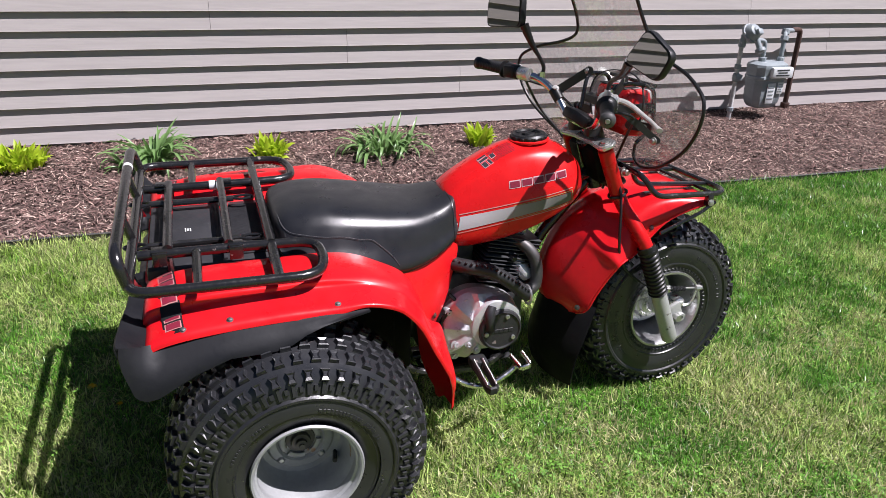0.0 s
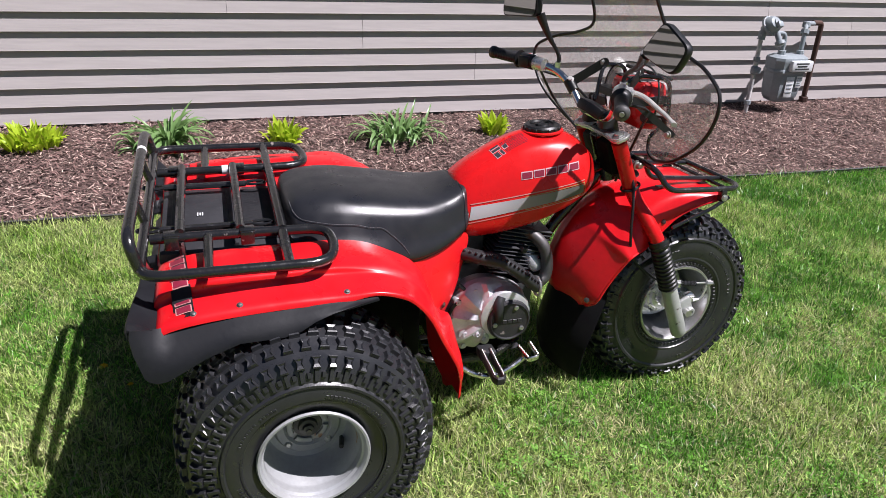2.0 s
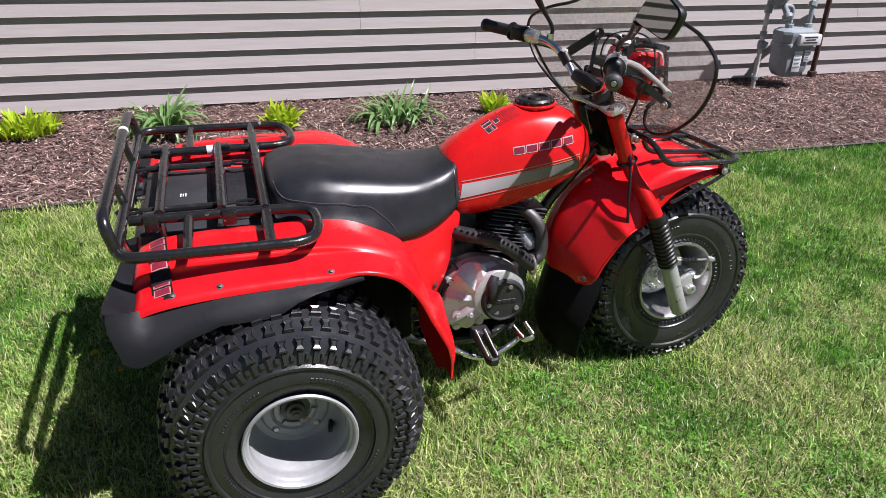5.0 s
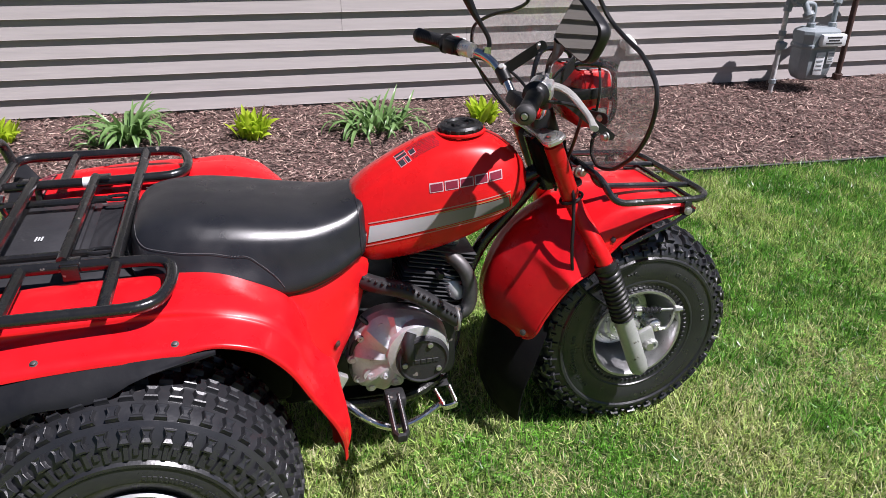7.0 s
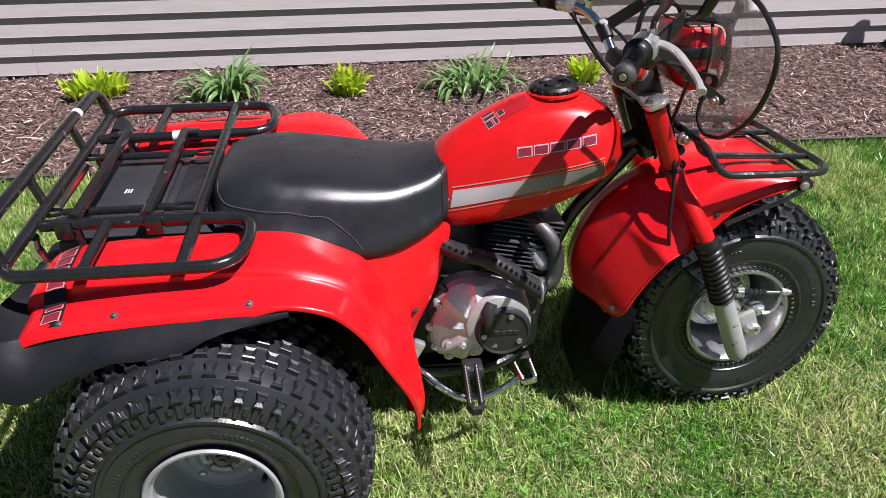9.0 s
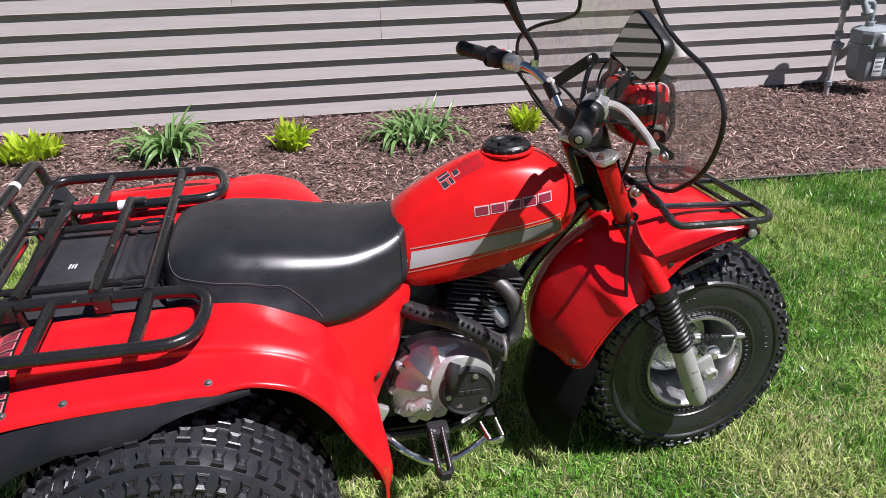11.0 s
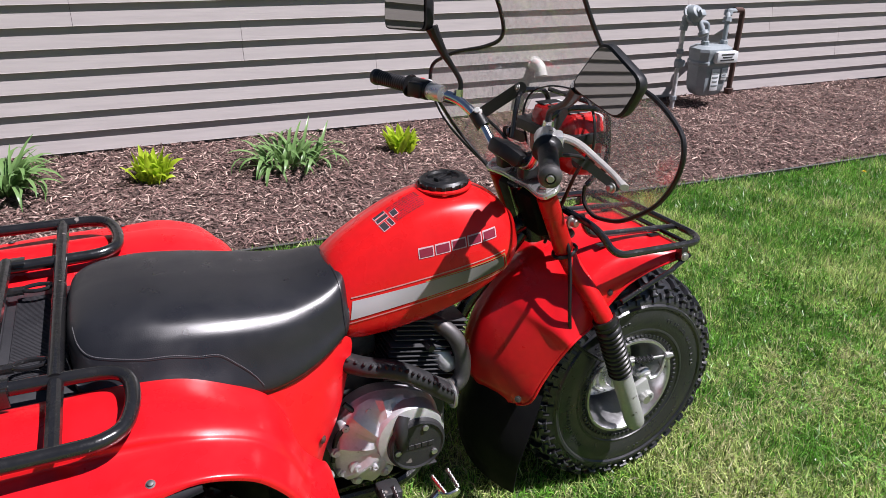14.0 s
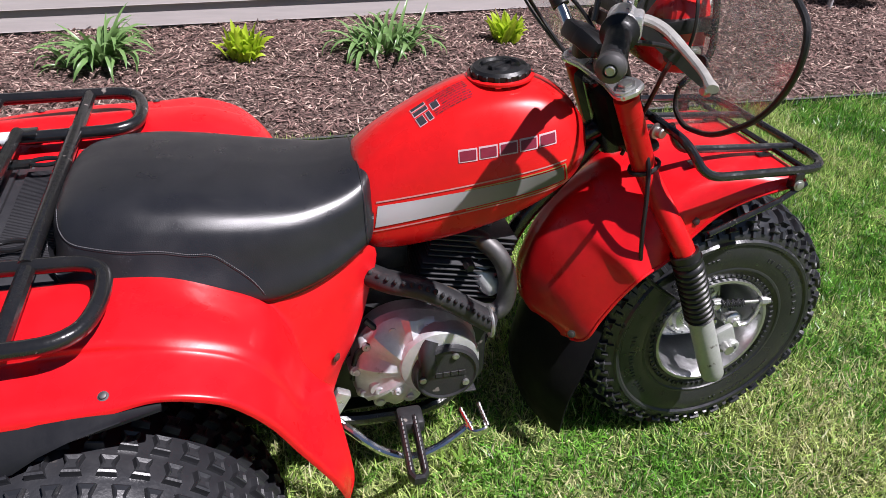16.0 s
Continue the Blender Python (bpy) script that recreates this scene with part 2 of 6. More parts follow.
# ---- mesh helpers ----
def part(name, bm, mat, parent=None, label="", sharp=0.6):
    """Links a bmesh as one mesh object under a thing or a part."""
    bmesh.ops.recalc_face_normals(bm, faces=bm.faces[:])
    for f in bm.faces:
        f.smooth = True
    for e in bm.edges:
        if len(e.link_faces) == 2 and e.calc_face_angle(0.0) > sharp:
            e.smooth = False
    me = bpy.data.meshes.new(name)
    bm.to_mesh(me)
    bm.free()
    for one in (mat if isinstance(mat, (list, tuple)) else [mat]):
        me.materials.append(one)
    ob = new(name, me)
    ob.parent = parent
    return tagged(ob, label)


def thing(name, place, label, category, group=""):
    ob = new(name)
    ob.empty_display_size = 0.1
    ob.matrix_basis = place if isinstance(place, Matrix) else Matrix.Translation(place)
    return tagged(ob, label, category, group)


def rounded(pts, rad=0.03, n=5, closed=False):
    """A polyline with its corners rounded."""
    p = [Vector(q) for q in pts]
    out = []
    k = len(p)
    for i, q in enumerate(p):
        if not closed and i in (0, k - 1):
            out.append(q)
            continue
        a, c = p[i - 1], p[(i + 1) % k]
        d1, d2 = min(rad, (a - q).length * 0.49), min(rad, (c - q).length * 0.49)
        s, e = q + (a - q).normalized() * d1, q + (c - q).normalized() * d2
        for j in range(n + 1):
            u = j / n
            out.append(s * (1 - u) ** 2 + q * 2 * u * (1 - u) + e * u * u)
    return out


def spline(pts, per=6, closed=False):
    """A Catmull-Rom curve through the points."""
    p = [Vector(q) for q in pts]
    k, out = len(p), []
    for i in range(k if closed else k - 1):
        a, b, c, d = (p[(i - 1) % k], p[i], p[(i + 1) % k], p[(i + 2) % k]) if closed else (p[max(i - 1, 0)], p[i], p[i + 1], p[min(i + 2, k - 1)])
        for j in range(per):
            u = j / per
            out.append(0.5 * (2 * b + (c - a) * u + (2 * a - 5 * b + 4 * c - d) * u * u + (3 * b - a - 3 * c + d) * u ** 3))
    if not closed:
        out.append(p[-1])
    return out


def sweep(bm, pts, r, seg=10, closed=False, flat=1.0):
    """A tube along the points; r is a number or one for each point."""
    p = [Vector(q) for q in pts]
    k = len(p)
    rs = r if isinstance(r, (list, tuple)) else [r] * k
    tang = []
    for i in range(k):
        a, c = (p[i - 1], p[(i + 1) % k]) if closed else (p[max(i - 1, 0)], p[min(i + 1, k - 1)])
        tang.append((c - a).normalized())
    side = tang[0].cross(Vector((0, 0, 1)))
    if side.length < 0.1:
        side = tang[0].cross(Vector((1, 0, 0)))
    side.normalize()
    rings = []
    for i in range(k):
        side = (side - tang[i] * side.dot(tang[i])).normalized()
        up = tang[i].cross(side)
        rings.append([bm.verts.new(p[i] + (side * math.cos(w) + up * math.sin(w) * flat) * rs[i]) for w in (2 * math.pi * j / seg for j in range(seg))])
    for i in range(k if closed else k - 1):
        a, c = rings[i], rings[(i + 1) % k]
        for j in range(seg):
            bm.faces.new((a[j], a[(j + 1) % seg], c[(j + 1) % seg], c[j]))
    if not closed:
        bm.faces.new(rings[0])
        bm.faces.new(rings[-1][::-1])
    return bm


def tube(pts, r, seg=10, closed=False):
    return sweep(bmesh.new(), pts, r, seg, closed)


def loft(rings, cap=True, ring_closed=True, bm=None):
    bm = bm or bmesh.new()
    vs = [[bm.verts.new(q) for q in ring] for ring in rings]
    n = len(vs[0])
    for a, c in zip(vs, vs[1:]):
        for j in range(n if ring_closed else n - 1):
            bm.faces.new((a[j], a[(j + 1) % n], c[(j + 1) % n], c[j]))
    if cap and ring_closed:
        bm.faces.new(vs[0])
        bm.faces.new(vs[-1][::-1])
    return bm


def lathe(profile, seg=48, place=None, bm=None, closed=False):
    """Turns (radius, height) pairs round the local z axis, then places them."""
    bm = bm or bmesh.new()
    place = place or Matrix.Identity(4)
    rings = []
    for r, h in profile:
        if r < 1e-6:
            rings.append([bm.verts.new(place @ Vector((0, 0, h)))])
        else:
            rings.append([bm.verts.new(place @ Vector((r * math.cos(w), r * math.sin(w), h))) for w in (2 * math.pi * j / seg for j in range(seg))])
    pairs = list(zip(rings, rings[1:])) + ([(rings[-1], rings[0])] if closed else [])
    for a, c in pairs:
        for j in range(seg):
            k = (j + 1) % seg
            if len(a) == 1 and len(c) == 1:
                continue
            if len(a) == 1:
                bm.faces.new((a[0], c[k], c[j]))
            elif len(c) == 1:
                bm.faces.new((a[j], a[k], c[0]))
            else:
                bm.faces.new((a[j], a[k], c[k], c[j]))
    return bm


def block(size, place=None, bevel=0.003, bm=None, seg=2):
    """A box with rounded edges."""
    b2 = bmesh.new()
    bmesh.ops.create_cube(b2, size=1.0, matrix=Matrix.Diagonal((*size, 1)))
    if bevel:
        bmesh.ops.bevel(b2, geom=b2.edges[:], offset=min(bevel, min(size) * 0.45), segments=seg, affect="EDGES", profile=0.5)
    if place is not None:
        bmesh.ops.transform(b2, matrix=place, verts=b2.verts[:])
    return add(bm, b2)


def add(bm, other):
    """Adds one bmesh to another."""
    if bm is None:
        return other
    me = bpy.data.meshes.new("temp")
    other.to_mesh(me)
    other.free()
    bm.from_mesh(me)
    bpy.data.meshes.remove(me)
    return bm


def thick(bm, d):
    """Gives a sheet thickness."""
    bmesh.ops.recalc_face_normals(bm, faces=bm.faces[:])
    bmesh.ops.solidify(bm, geom=bm.faces[:], thickness=d)
    return bm


def moved(bm, m):
    bmesh.ops.transform(bm, matrix=m, verts=bm.verts[:])
    return bm


def mirrored(bm):
    bmesh.ops.transform(bm, matrix=Matrix.Diagonal((1, -1, 1, 1)), verts=bm.verts[:])
    bmesh.ops.reverse_faces(bm, faces=bm.faces[:])
    return bm


def rod(a, c, r, seg=10, r2=None):
    return sweep(bmesh.new(), [a, c], [r, r if r2 is None else r2], seg)


def axis_pose(place, direction):
    """A pose whose z axis points along the direction."""
    return Matrix.Translation(place) @ Vector(direction).to_track_quat("Z", "Y").to_matrix().to_4x4()


def bolt(place, direction, r=0.007, parent=None, name="bolt", mat=None, h=0.005):
    m = axis_pose(place, direction)
    bm = lathe([(r * 1.5, 0), (r * 1.5, h * 0.3), (r, h * 0.34), (r, h * 0.9), (r * 0.8, h), (0, h)], 12, m)
    return part(name, bm, mat or STEEL, parent)


def fast_mesh(name, verts, faces, mats, mat_index=None, smooth=False):
    """A large mesh from arrays: verts (n, 3) and faces (m, 3)."""
    me = bpy.data.meshes.new(name)
    nf = len(faces)
    k = faces.shape[1]
    me.vertices.add(len(verts))
    me.vertices.foreach_set("co", np.ascontiguousarray(verts, dtype=np.float32).ravel())
    me.loops.add(nf * k)
    me.loops.foreach_set("vertex_index", np.ascontiguousarray(faces, dtype=np.int32).ravel())
    me.polygons.add(nf)
    me.polygons.foreach_set("loop_start", np.arange(0, nf * k, k, dtype=np.int32))
    for one in mats:
        me.materials.append(one)
    if mat_index is not None:
        me.polygons.foreach_set("material_index", np.ascontiguousarray(mat_index, dtype=np.int32))
    me.polygons.foreach_set("use_smooth", np.full(nf, smooth))
    me.update(calc_edges=True)
    me.validate()
    return new(name, me)


# ---- ground, bed and house wall ----
COURSE = 0.1143


def edge_y(x):
    """Where the bed's edge runs; it is not quite parallel to the house."""
    return -1.565 - 0.012 * x


def lawn_height(x, y):
    """The lawn is level round the vehicle and rises a little to the bed."""
    u = np.clip((y + 3.2) / 1.6, 0, 1)
    return -0.155 + 0.060 * u * u * (3 - 2 * u)


def ground_sheet():
    """One sheet to the horizon, finer near the middle."""
    ax = [-400, -120, -40, -16, -8, -5, -3, -1, 0, 0.3, 0.5, 0.7, 0.9, 1.1, 1.3, 1.47, 1.6, 3, 5, 8, 16, 40, 120, 400]
    bm = bmesh.new()
    grid = [[bm.verts.new((x, y - 3, float(lawn_height(x, y - 3)) - (0.04 if y > 1.4 else 0))) for y in ax] for x in ax]
    for i in range(len(ax) - 1):
        for j in range(len(ax) - 1):
            bm.faces.new((grid[i][j], grid[i + 1][j], grid[i + 1][j + 1], grid[i][j + 1]))
    return tagged(part("ground", bm, LAWN), "mown green lawn ground with thin dry patches", "lawn", kind="structure")


ground_sheet()


def bed_height(x, y):
    u = np.clip((y - edge_y(x)) / 1.5, 0, 1)
    return -0.066 + 0.060 * u + 0.012 * np.sin(x * 3.1 + 1) * np.sin(y * 4.3) + 0.008 * np.sin(x * 7.7) * np.cos(y * 6.1)


def mulch_bed():
    bm = bmesh.new()
    xs, us = np.linspace(-14, 14, 225), np.linspace(0, 1, 16)
    g = [[bm.verts.new((x, y, float(bed_height(x, y)) - 0.012)) for y in (edge_y(x) + 0.004 + u * (0.026 - edge_y(x)) for u in us)] for x in xs]
    for i in range(len(xs) - 1):
        for j in range(len(us) - 1):
            bm.faces.new((g[i][j], g[i + 1][j], g[i + 1][j + 1], g[i][j + 1]))
    return tagged(part("garden_bed", bm, MULCH_SOIL), "brown shredded bark mulch bed along the house wall", "garden bed", kind="structure")


mulch_bed()


def bark_chips():
    rng = np.random.default_rng(5)
    n = 74000
    x = np.concatenate([rng.uniform(-3.8, 4.8, int(n * 0.76)), rng.normal(0.5, 4.5, n - int(n * 0.76)).clip(-13.5, 13.5)])
    y = edge_y(x) + 0.012 + rng.random(n) * (-0.027 - edge_y(x))
    z = bed_height(x, y) - 0.006 + rng.uniform(-0.006, 0.012, n)
    length = rng.gamma(4.0, 0.0080, n).clip(0.008, 0.085)
    wide = rng.uniform(0.0021, 0.0058, n)
    high = wide * rng.uniform(0.3, 0.7, n)
    yaw = rng.uniform(0, np.pi, n)
    pitch = rng.normal(0, 0.28, n)
    d = np.stack([np.cos(yaw) * np.cos(pitch), np.sin(yaw) * np.cos(pitch), np.sin(pitch)], 1)
    s = np.stack([-np.sin(yaw), np.cos(yaw), rng.normal(0, 0.3, n)], 1)
    s /= np.linalg.norm(s, axis=1)[:, None]
    u = np.cross(d, s)
    c = np.stack([x, y, z], 1)
    bend = u * (length * rng.normal(0, 0.06, n))[:, None]
    cols = []
    for a, wd, b in ((-0.5, 0.45, 0), (0.0, 1.0, 1), (0.5, 0.35, 0)):
        mid = c + d * (length * a)[:, None] + bend * b
        cols += [mid - s * (wide * wd)[:, None], mid + u * (high * wd)[:, None], mid + s * (wide * wd)[:, None]]
    v = np.stack(cols, 1).reshape(-1, 3)
    t = []
    for r in (0, 3):
        for k in (0, 1):
            t += [(r + k, r + k + 1, r + k + 4), (r + k, r + k + 4, r + k + 3)]
    t += [(0, 2, 1), (6, 7, 8)]
    f = (np.arange(n)[:, None, None] * 9 + np.array(t)[None]).reshape(-1, 3)
    mi = np.repeat((rng.random(n) < 0.2).astype(np.int32), len(t))
    return tagged(fast_mesh("bark_mulch", v, f, [CHIP, CHIP_PALE], mi), "loose reddish-brown shredded bark mulch chips", "mulch", kind="stuff")


bark_chips()


def garden_edging():
    """Black strip between lawn and bed, with a rounded top."""
    bm = bmesh.new()
    rings = []
    for x in np.linspace(-14, 14, 141):
        w = 0.008 * math.sin(x * 1.3) + 0.004 * math.sin(x * 4.1)
        h = 0.036 + 0.006 * math.sin(x * 2.3 + 0.5)
        y = edge_y(x) + w
        rings.append([(x, y - 0.006, -0.15), (x, y - 0.006, -0.096 + h - 0.006), (x, y - 0.009, -0.096 + h), (x, y, -0.096 + h + 0.004), (x, y + 0.007, -0.096 + h), (x, y + 0.004, -0.096 + h - 0.006), (x, y + 0.004, -0.15)])
    return tagged(part("edging", loft(rings, True, True, bm), EDGING), "black plastic garden edging strip", "edging", kind="structure")


garden_edging()

WALL_X0, WALL_X1, WALL_TOP = -13.5, 13.5, 24


def house_wall():
    bm = block((WALL_X1 - WALL_X0, 0.16, WALL_TOP * COURSE), Matrix.Translation((0, 0.09, WALL_TOP * COURSE / 2)), 0)
    wall = tagged(part("wall_north", bm, GAP), "house wall clad in pale taupe vinyl clapboard siding", "wall", kind="structure")
    bm = block((WALL_X1 - WALL_X0, 0.14, 0.5), Matrix.Translation((0, 0.085, -0.254)), 0.01)
    part("foundation", bm, CONCRETE, wall, "grey concrete foundation strip")
    length = 4.19
    shift = {0: 0.85, 2: -0.003, 4: -0.831, 6: -1.71}
    meshes = {}

    def panel_mesh(size):
        if size not in meshes:
            prof = []
            for c in (1, 0):
                z = c * COURSE
                prof += [(-0.0035, z + COURSE - 0.001), (-0.0262, z + 0.004), (-0.0275, z + 0.0015), (-0.0262, z), (-0.004, z)]
            prof += [(-0.002, 0.0), (-0.002, 2 * COURSE - 0.001)]
            rings = [[(x, y, z) for y, z in prof] for x in (0, size)]
            b = loft(rings)
            bmesh.ops.recalc_face_normals(b, faces=b.faces[:])
            me = bpy.data.meshes.new("siding_panel")
            b.to_mesh(me)
            b.free()
            me.materials.append(SIDING)
            meshes[size] = me
        return meshes[size]

    rng = random.Random(3)
    for k in range(0, WALL_TOP, 2):
        x = (shift.get(k, rng.uniform(-3, 0)))
        while x > WALL_X0:
            x -= length
        while x < WALL_X1:
            a, c = max(x, WALL_X0), min(x + length - 0.0025, WALL_X1)
            if c - a > 0.05:
                ob = new("siding_panel", panel_mesh(round(c - a, 3)))
                ob.parent = wall
                ob.location = (a, rng.uniform(-0.0008, 0.0008), k * COURSE)
            x += length
    bm = block((WALL_X1 - WALL_X0 + 0.4, 0.42, 0.03), Matrix.Translation((0, -0.05, WALL_TOP * COURSE + 0.016)), 0.004)
    part("soffit", bm, WHITE, wall, "white soffit board under the eaves")
    return wall


house_wall()

# ---- the three-wheeler ----
trike = thing("three_wheeler", Matrix.Translation((-1.691, -3.099, -0.187)) @ Matrix.Rotation(radians(-0.28), 4, "Z") @ Matrix.Scale(1.04, 4),
              "red three-wheeler with black seat and cargo racks on the lawn", "three-wheeler")
HUB_Z, REAR_Y, FRONT = 0.287, 0.41, Vector((1.210, -0.012, 0.312))
HEAD = Vector((0.95, 0, 0.80))
STEER_AXIS = Vector((-0.36, 0, 0.93)).normalized()
STEER = Matrix.Translation(HEAD) @ Matrix.Rotation(radians(2.5), 4, STEER_AXIS) @ Matrix.Translation(-HEAD)


def steered(name, bm, mat, parent=None, label=""):
    return part(name, moved(bm, STEER), mat, parent or trike, label)


def tyre_profile(width, radius, edge):
    """Half section of the tyre, mirrored; the moulded ring on the sidewall lies at the radius edge."""
    h = width / 2
    prof = [(0.118, -h * 0.74), (0.128, -h * 0.86), (0.150, -h * 0.93), (0.158, -h * 0.948), (0.160, -h * 0.968), (0.164, -h * 0.970), (0.166, -h * 0.962), (edge * 0.82, -h * 1.0), (edge * 0.91, -h * 1.0), (edge - 0.007, -h * 0.975), (edge - 0.003, -h * 1.005), (edge + 0.003, -h * 1.005), (edge + 0.007, -h * 0.962), (edge + 0.016, -h * 0.950),
            (edge * 0.3 + (radius - 0.040) * 0.7, -h * 0.90), (radius - 0.034, -h * 0.78), (radius - 0.019, -h * 0.5), (radius - 0.012, 0)]
    return prof + [(r, -z) for r, z in prof[-2::-1]]


def tread(width, radius, edge, n, bars, size):
    """The tyre's knobs: for each kind its bmesh at angle 0 and the angles at which it stands."""
    prof = [q for q in tyre_profile(width, radius, edge) if q[0] > edge + 0.006]
    zs, rs = [z for r, z in prof], [r for r, z in prof]
    h = width / 2

    def surf(z):
        return float(np.interp(z, zs, rs))

    def flank(r):
        m = rs.index(max(rs))
        return -float(np.interp(r, rs[:m], zs[:m]))

    kinds = []
    step = 2 * math.pi / n
    for side in (-1, 1):
        for f, off, half, lz in ((0.14, 0.0, 0.0105 * size, 0.0105 * size), (0.42, 0.5, 0.0105 * size, 0.0110 * size), (0.68, 0.0, 0.0100 * size, 0.0110 * size), (0.868, 0.5, 0.0100 * size, 0.0058)):
            bm = bmesh.new()
            rings = []
            for lift, ka, kz in ((-0.004, 1.3, 1.25), (0.003, 1.08, 1.06), (0.0100, 1.0, 1.0), (0.0110, 0.86, 0.86), (0.0080, 0.45, 0.5)):
                ring = []
                for u, v in ((-1, -1), (-0.62, 0), (-1, 1), (1, 1), (0.62, 0), (1, -1)):
                    z = side * f * h + v * lz * kz
                    slope = (surf(z + 0.002) - surf(z - 0.002)) / 0.004
                    k = lift / math.hypot(1, slope)
                    r = surf(z) + k
                    a = u * half * ka / radius
                    ring.append((r * math.cos(a), r * math.sin(a), z - k * slope))
                rings.append(ring)
            loft(rings, True, True, bm)
            kinds.append(("tread_knob", bm, [(i + off + (0.25 if side > 0 else 0)) * step for i in range(n)]))
        for k in (0, 1):
            bm = bmesh.new()
            rings = []
            for lift, ka in ((-0.007, 1.5), (0.003, 1.15), (0.006, 0.85)):
                inner = edge + (0.010 if k else 0.018)
                at = [(r, flank(r) - 0.001) for r in (inner, edge + 0.024, edge + (0.036 if k else 0.030))]
                ring = [(r, -(0.0042 + 0.10 * max(0, r - radius + 0.055)) * ka, z) for r, z in at] + [(r, (0.0042 + 0.10 * max(0, r - radius + 0.055)) * ka, z) for r, z in at[::-1]]
                rings.append([(r + lift * 0.5, y, side * (z + lift)) for r, y, z in ring])
            loft(rings, True, True, bm)
            kinds.append(("tread_bar", bm, [(i + 0.25 + 0.5 * k) * 2 * math.pi / bars for i in range(bars)]))
    return kinds


def build_tyre(hub, base, width, radius, edge, seed, single, knobs, bars, size):
    """A balloon tyre on its axle, with the tread as parts of the wheel or as one joined part."""
    bm = lathe(tyre_profile(width, radius, edge), 72)
    add(bm, sidewall_letters(width / 2, edge * 0.862, seed))
    part("tyre", moved(bm, base), RUBBER, hub, "knobbly black balloon tyre")
    joined = None
    for name, bm, angles in tread(width, radius, edge, knobs, bars, size):
        bmesh.ops.recalc_face_normals(bm, faces=bm.faces[:])
        me = bpy.data.meshes.new(name)
        bm.to_mesh(me)
        bm.free()
        me.materials.append(RUBBER)
        if single and name == "tread_knob":
            for a in angles:
                ob = new(name, me)
                ob.parent = hub
                ob.matrix_basis = base @ Matrix.Rotation(a, 4, "Z")
        else:
            joined = joined or bmesh.new()
            for a in angles:
                k = len(joined.verts)
                joined.from_mesh(me)
                joined.verts.ensure_lookup_table()
                bmesh.ops.transform(joined, matrix=Matrix.Rotation(a, 4, "Z"), verts=joined.verts[k:])
    if joined:
        tagged(part("tread", moved(joined, base), RUBBER, hub), kind="stuff")


def sidewall_letters(h, radius, seed):
    """Raised unreadable moulding on the sidewall, as short bars."""
    rng = random.Random(seed)
    bm = bmesh.new()
    for start, count, r, size in ((0.1, 20, radius, 0.009), (1.75, 14, radius + 0.002, 0.006), (3.0, 18, radius, 0.009), (4.9, 16, radius + 0.002, 0.006)):
        for i in range(count):
            a = start + i * 0.052
            if rng.random() < 0.12:
                continue
            m = Matrix.Rotation(a, 4, "Z") @ Matrix.Translation((r, 0, h * 1.0 + 0.0005))
            block((size, 0.005 + 0.003 * rng.random(), 0.0022), m, 0.0006, bm, 1)
    return bm


def rear_wheel(side):
    base = Matrix.Translation((0, side * REAR_Y, HUB_Z)) @ Matrix.Rotation(radians(-90 * side), 4, "X")
    hub = thing("wheel", Matrix.Identity(4), "", "")
    hub.parent = trike
    tagged(hub, "rear balloon tyre wheel with deep silver dish rim")
    build_tyre(hub, base @ Matrix.Rotation(0.3, 4, "Z"), 0.29, 0.307, 0.202, 4, side < 0, 45, 45, 1.12)
    prof = [(0.131, 0.128), (0.134, 0.134), (0.131, 0.139), (0.126, 0.138), (0.122, 0.132), (0.121, 0.124), (0.116, 0.119), (0.115, 0.106), (0.117, 0.100), (0.117, 0.092), (0.113, 0.086), (0.112, 0.050), (0.108, 0.015), (0.100, 0.006), (0.085, 0.004), (0.078, 0.012), (0.060, 0.014), (0.052, 0.006), (0.034, 0.006),
            (0.034, -0.004), (0.10, -0.004), (0.108, -0.012), (0.114, -0.10), (0.12, -0.12), (0.132, -0.128)]
    part("rim", moved(lathe([(r * 0.965, z) for r, z in prof], 56), base), RIM, hub, "silver-white painted steel rim with chipped lip")
    bm = lathe([(0.036, 0.004), (0.034, 0.010), (0.024, 0.012), (0.022, 0.022), (0.014, 0.024), (0.014, 0.034), (0.007, 0.036), (0.007, 0.040), (0, 0.040)], 24)
    part("axle_hub", moved(bm, base), EXHAUST, hub, "grey steel axle nut")
    for i in range(5):
        w0 = i * 2 * math.pi / 5 + 0.2
        rows = []
        for k in range(7):
            a = w0 + 0.95 * k / 6
            rows.append([(r * math.cos(a), r * math.sin(a), z) for r, z in ((0.037, 0.004), (0.038, 0.013), (0.041, 0.0145), (0.047, 0.0145), (0.050, 0.013), (0.051, 0.004))])
        part("hub_web", moved(loft(rows, True, True), base), RIM, hub)
    for i in range(4):
        w = math.pi / 4 + i * math.pi / 2
        bm = lathe([(0.010, 0.006), (0.010, 0.014), (0.006, 0.018), (0, 0.019)], 6)
        part("wheel_nut", moved(bm, base @ Matrix.Translation((0.068 * math.cos(w), 0.068 * math.sin(w), 0))), STEEL, hub)
    bm = rod((0.095, 0.03, 0.006), (0.088, 0.026, 0.045), 0.006, 8)
    part("valve_stem", moved(bm, base @ Matrix.Rotation(-0.9, 4, "Z")), BLACK_PLASTIC, hub)
    return hub


rear_wheel(-1)
rear_wheel(1)


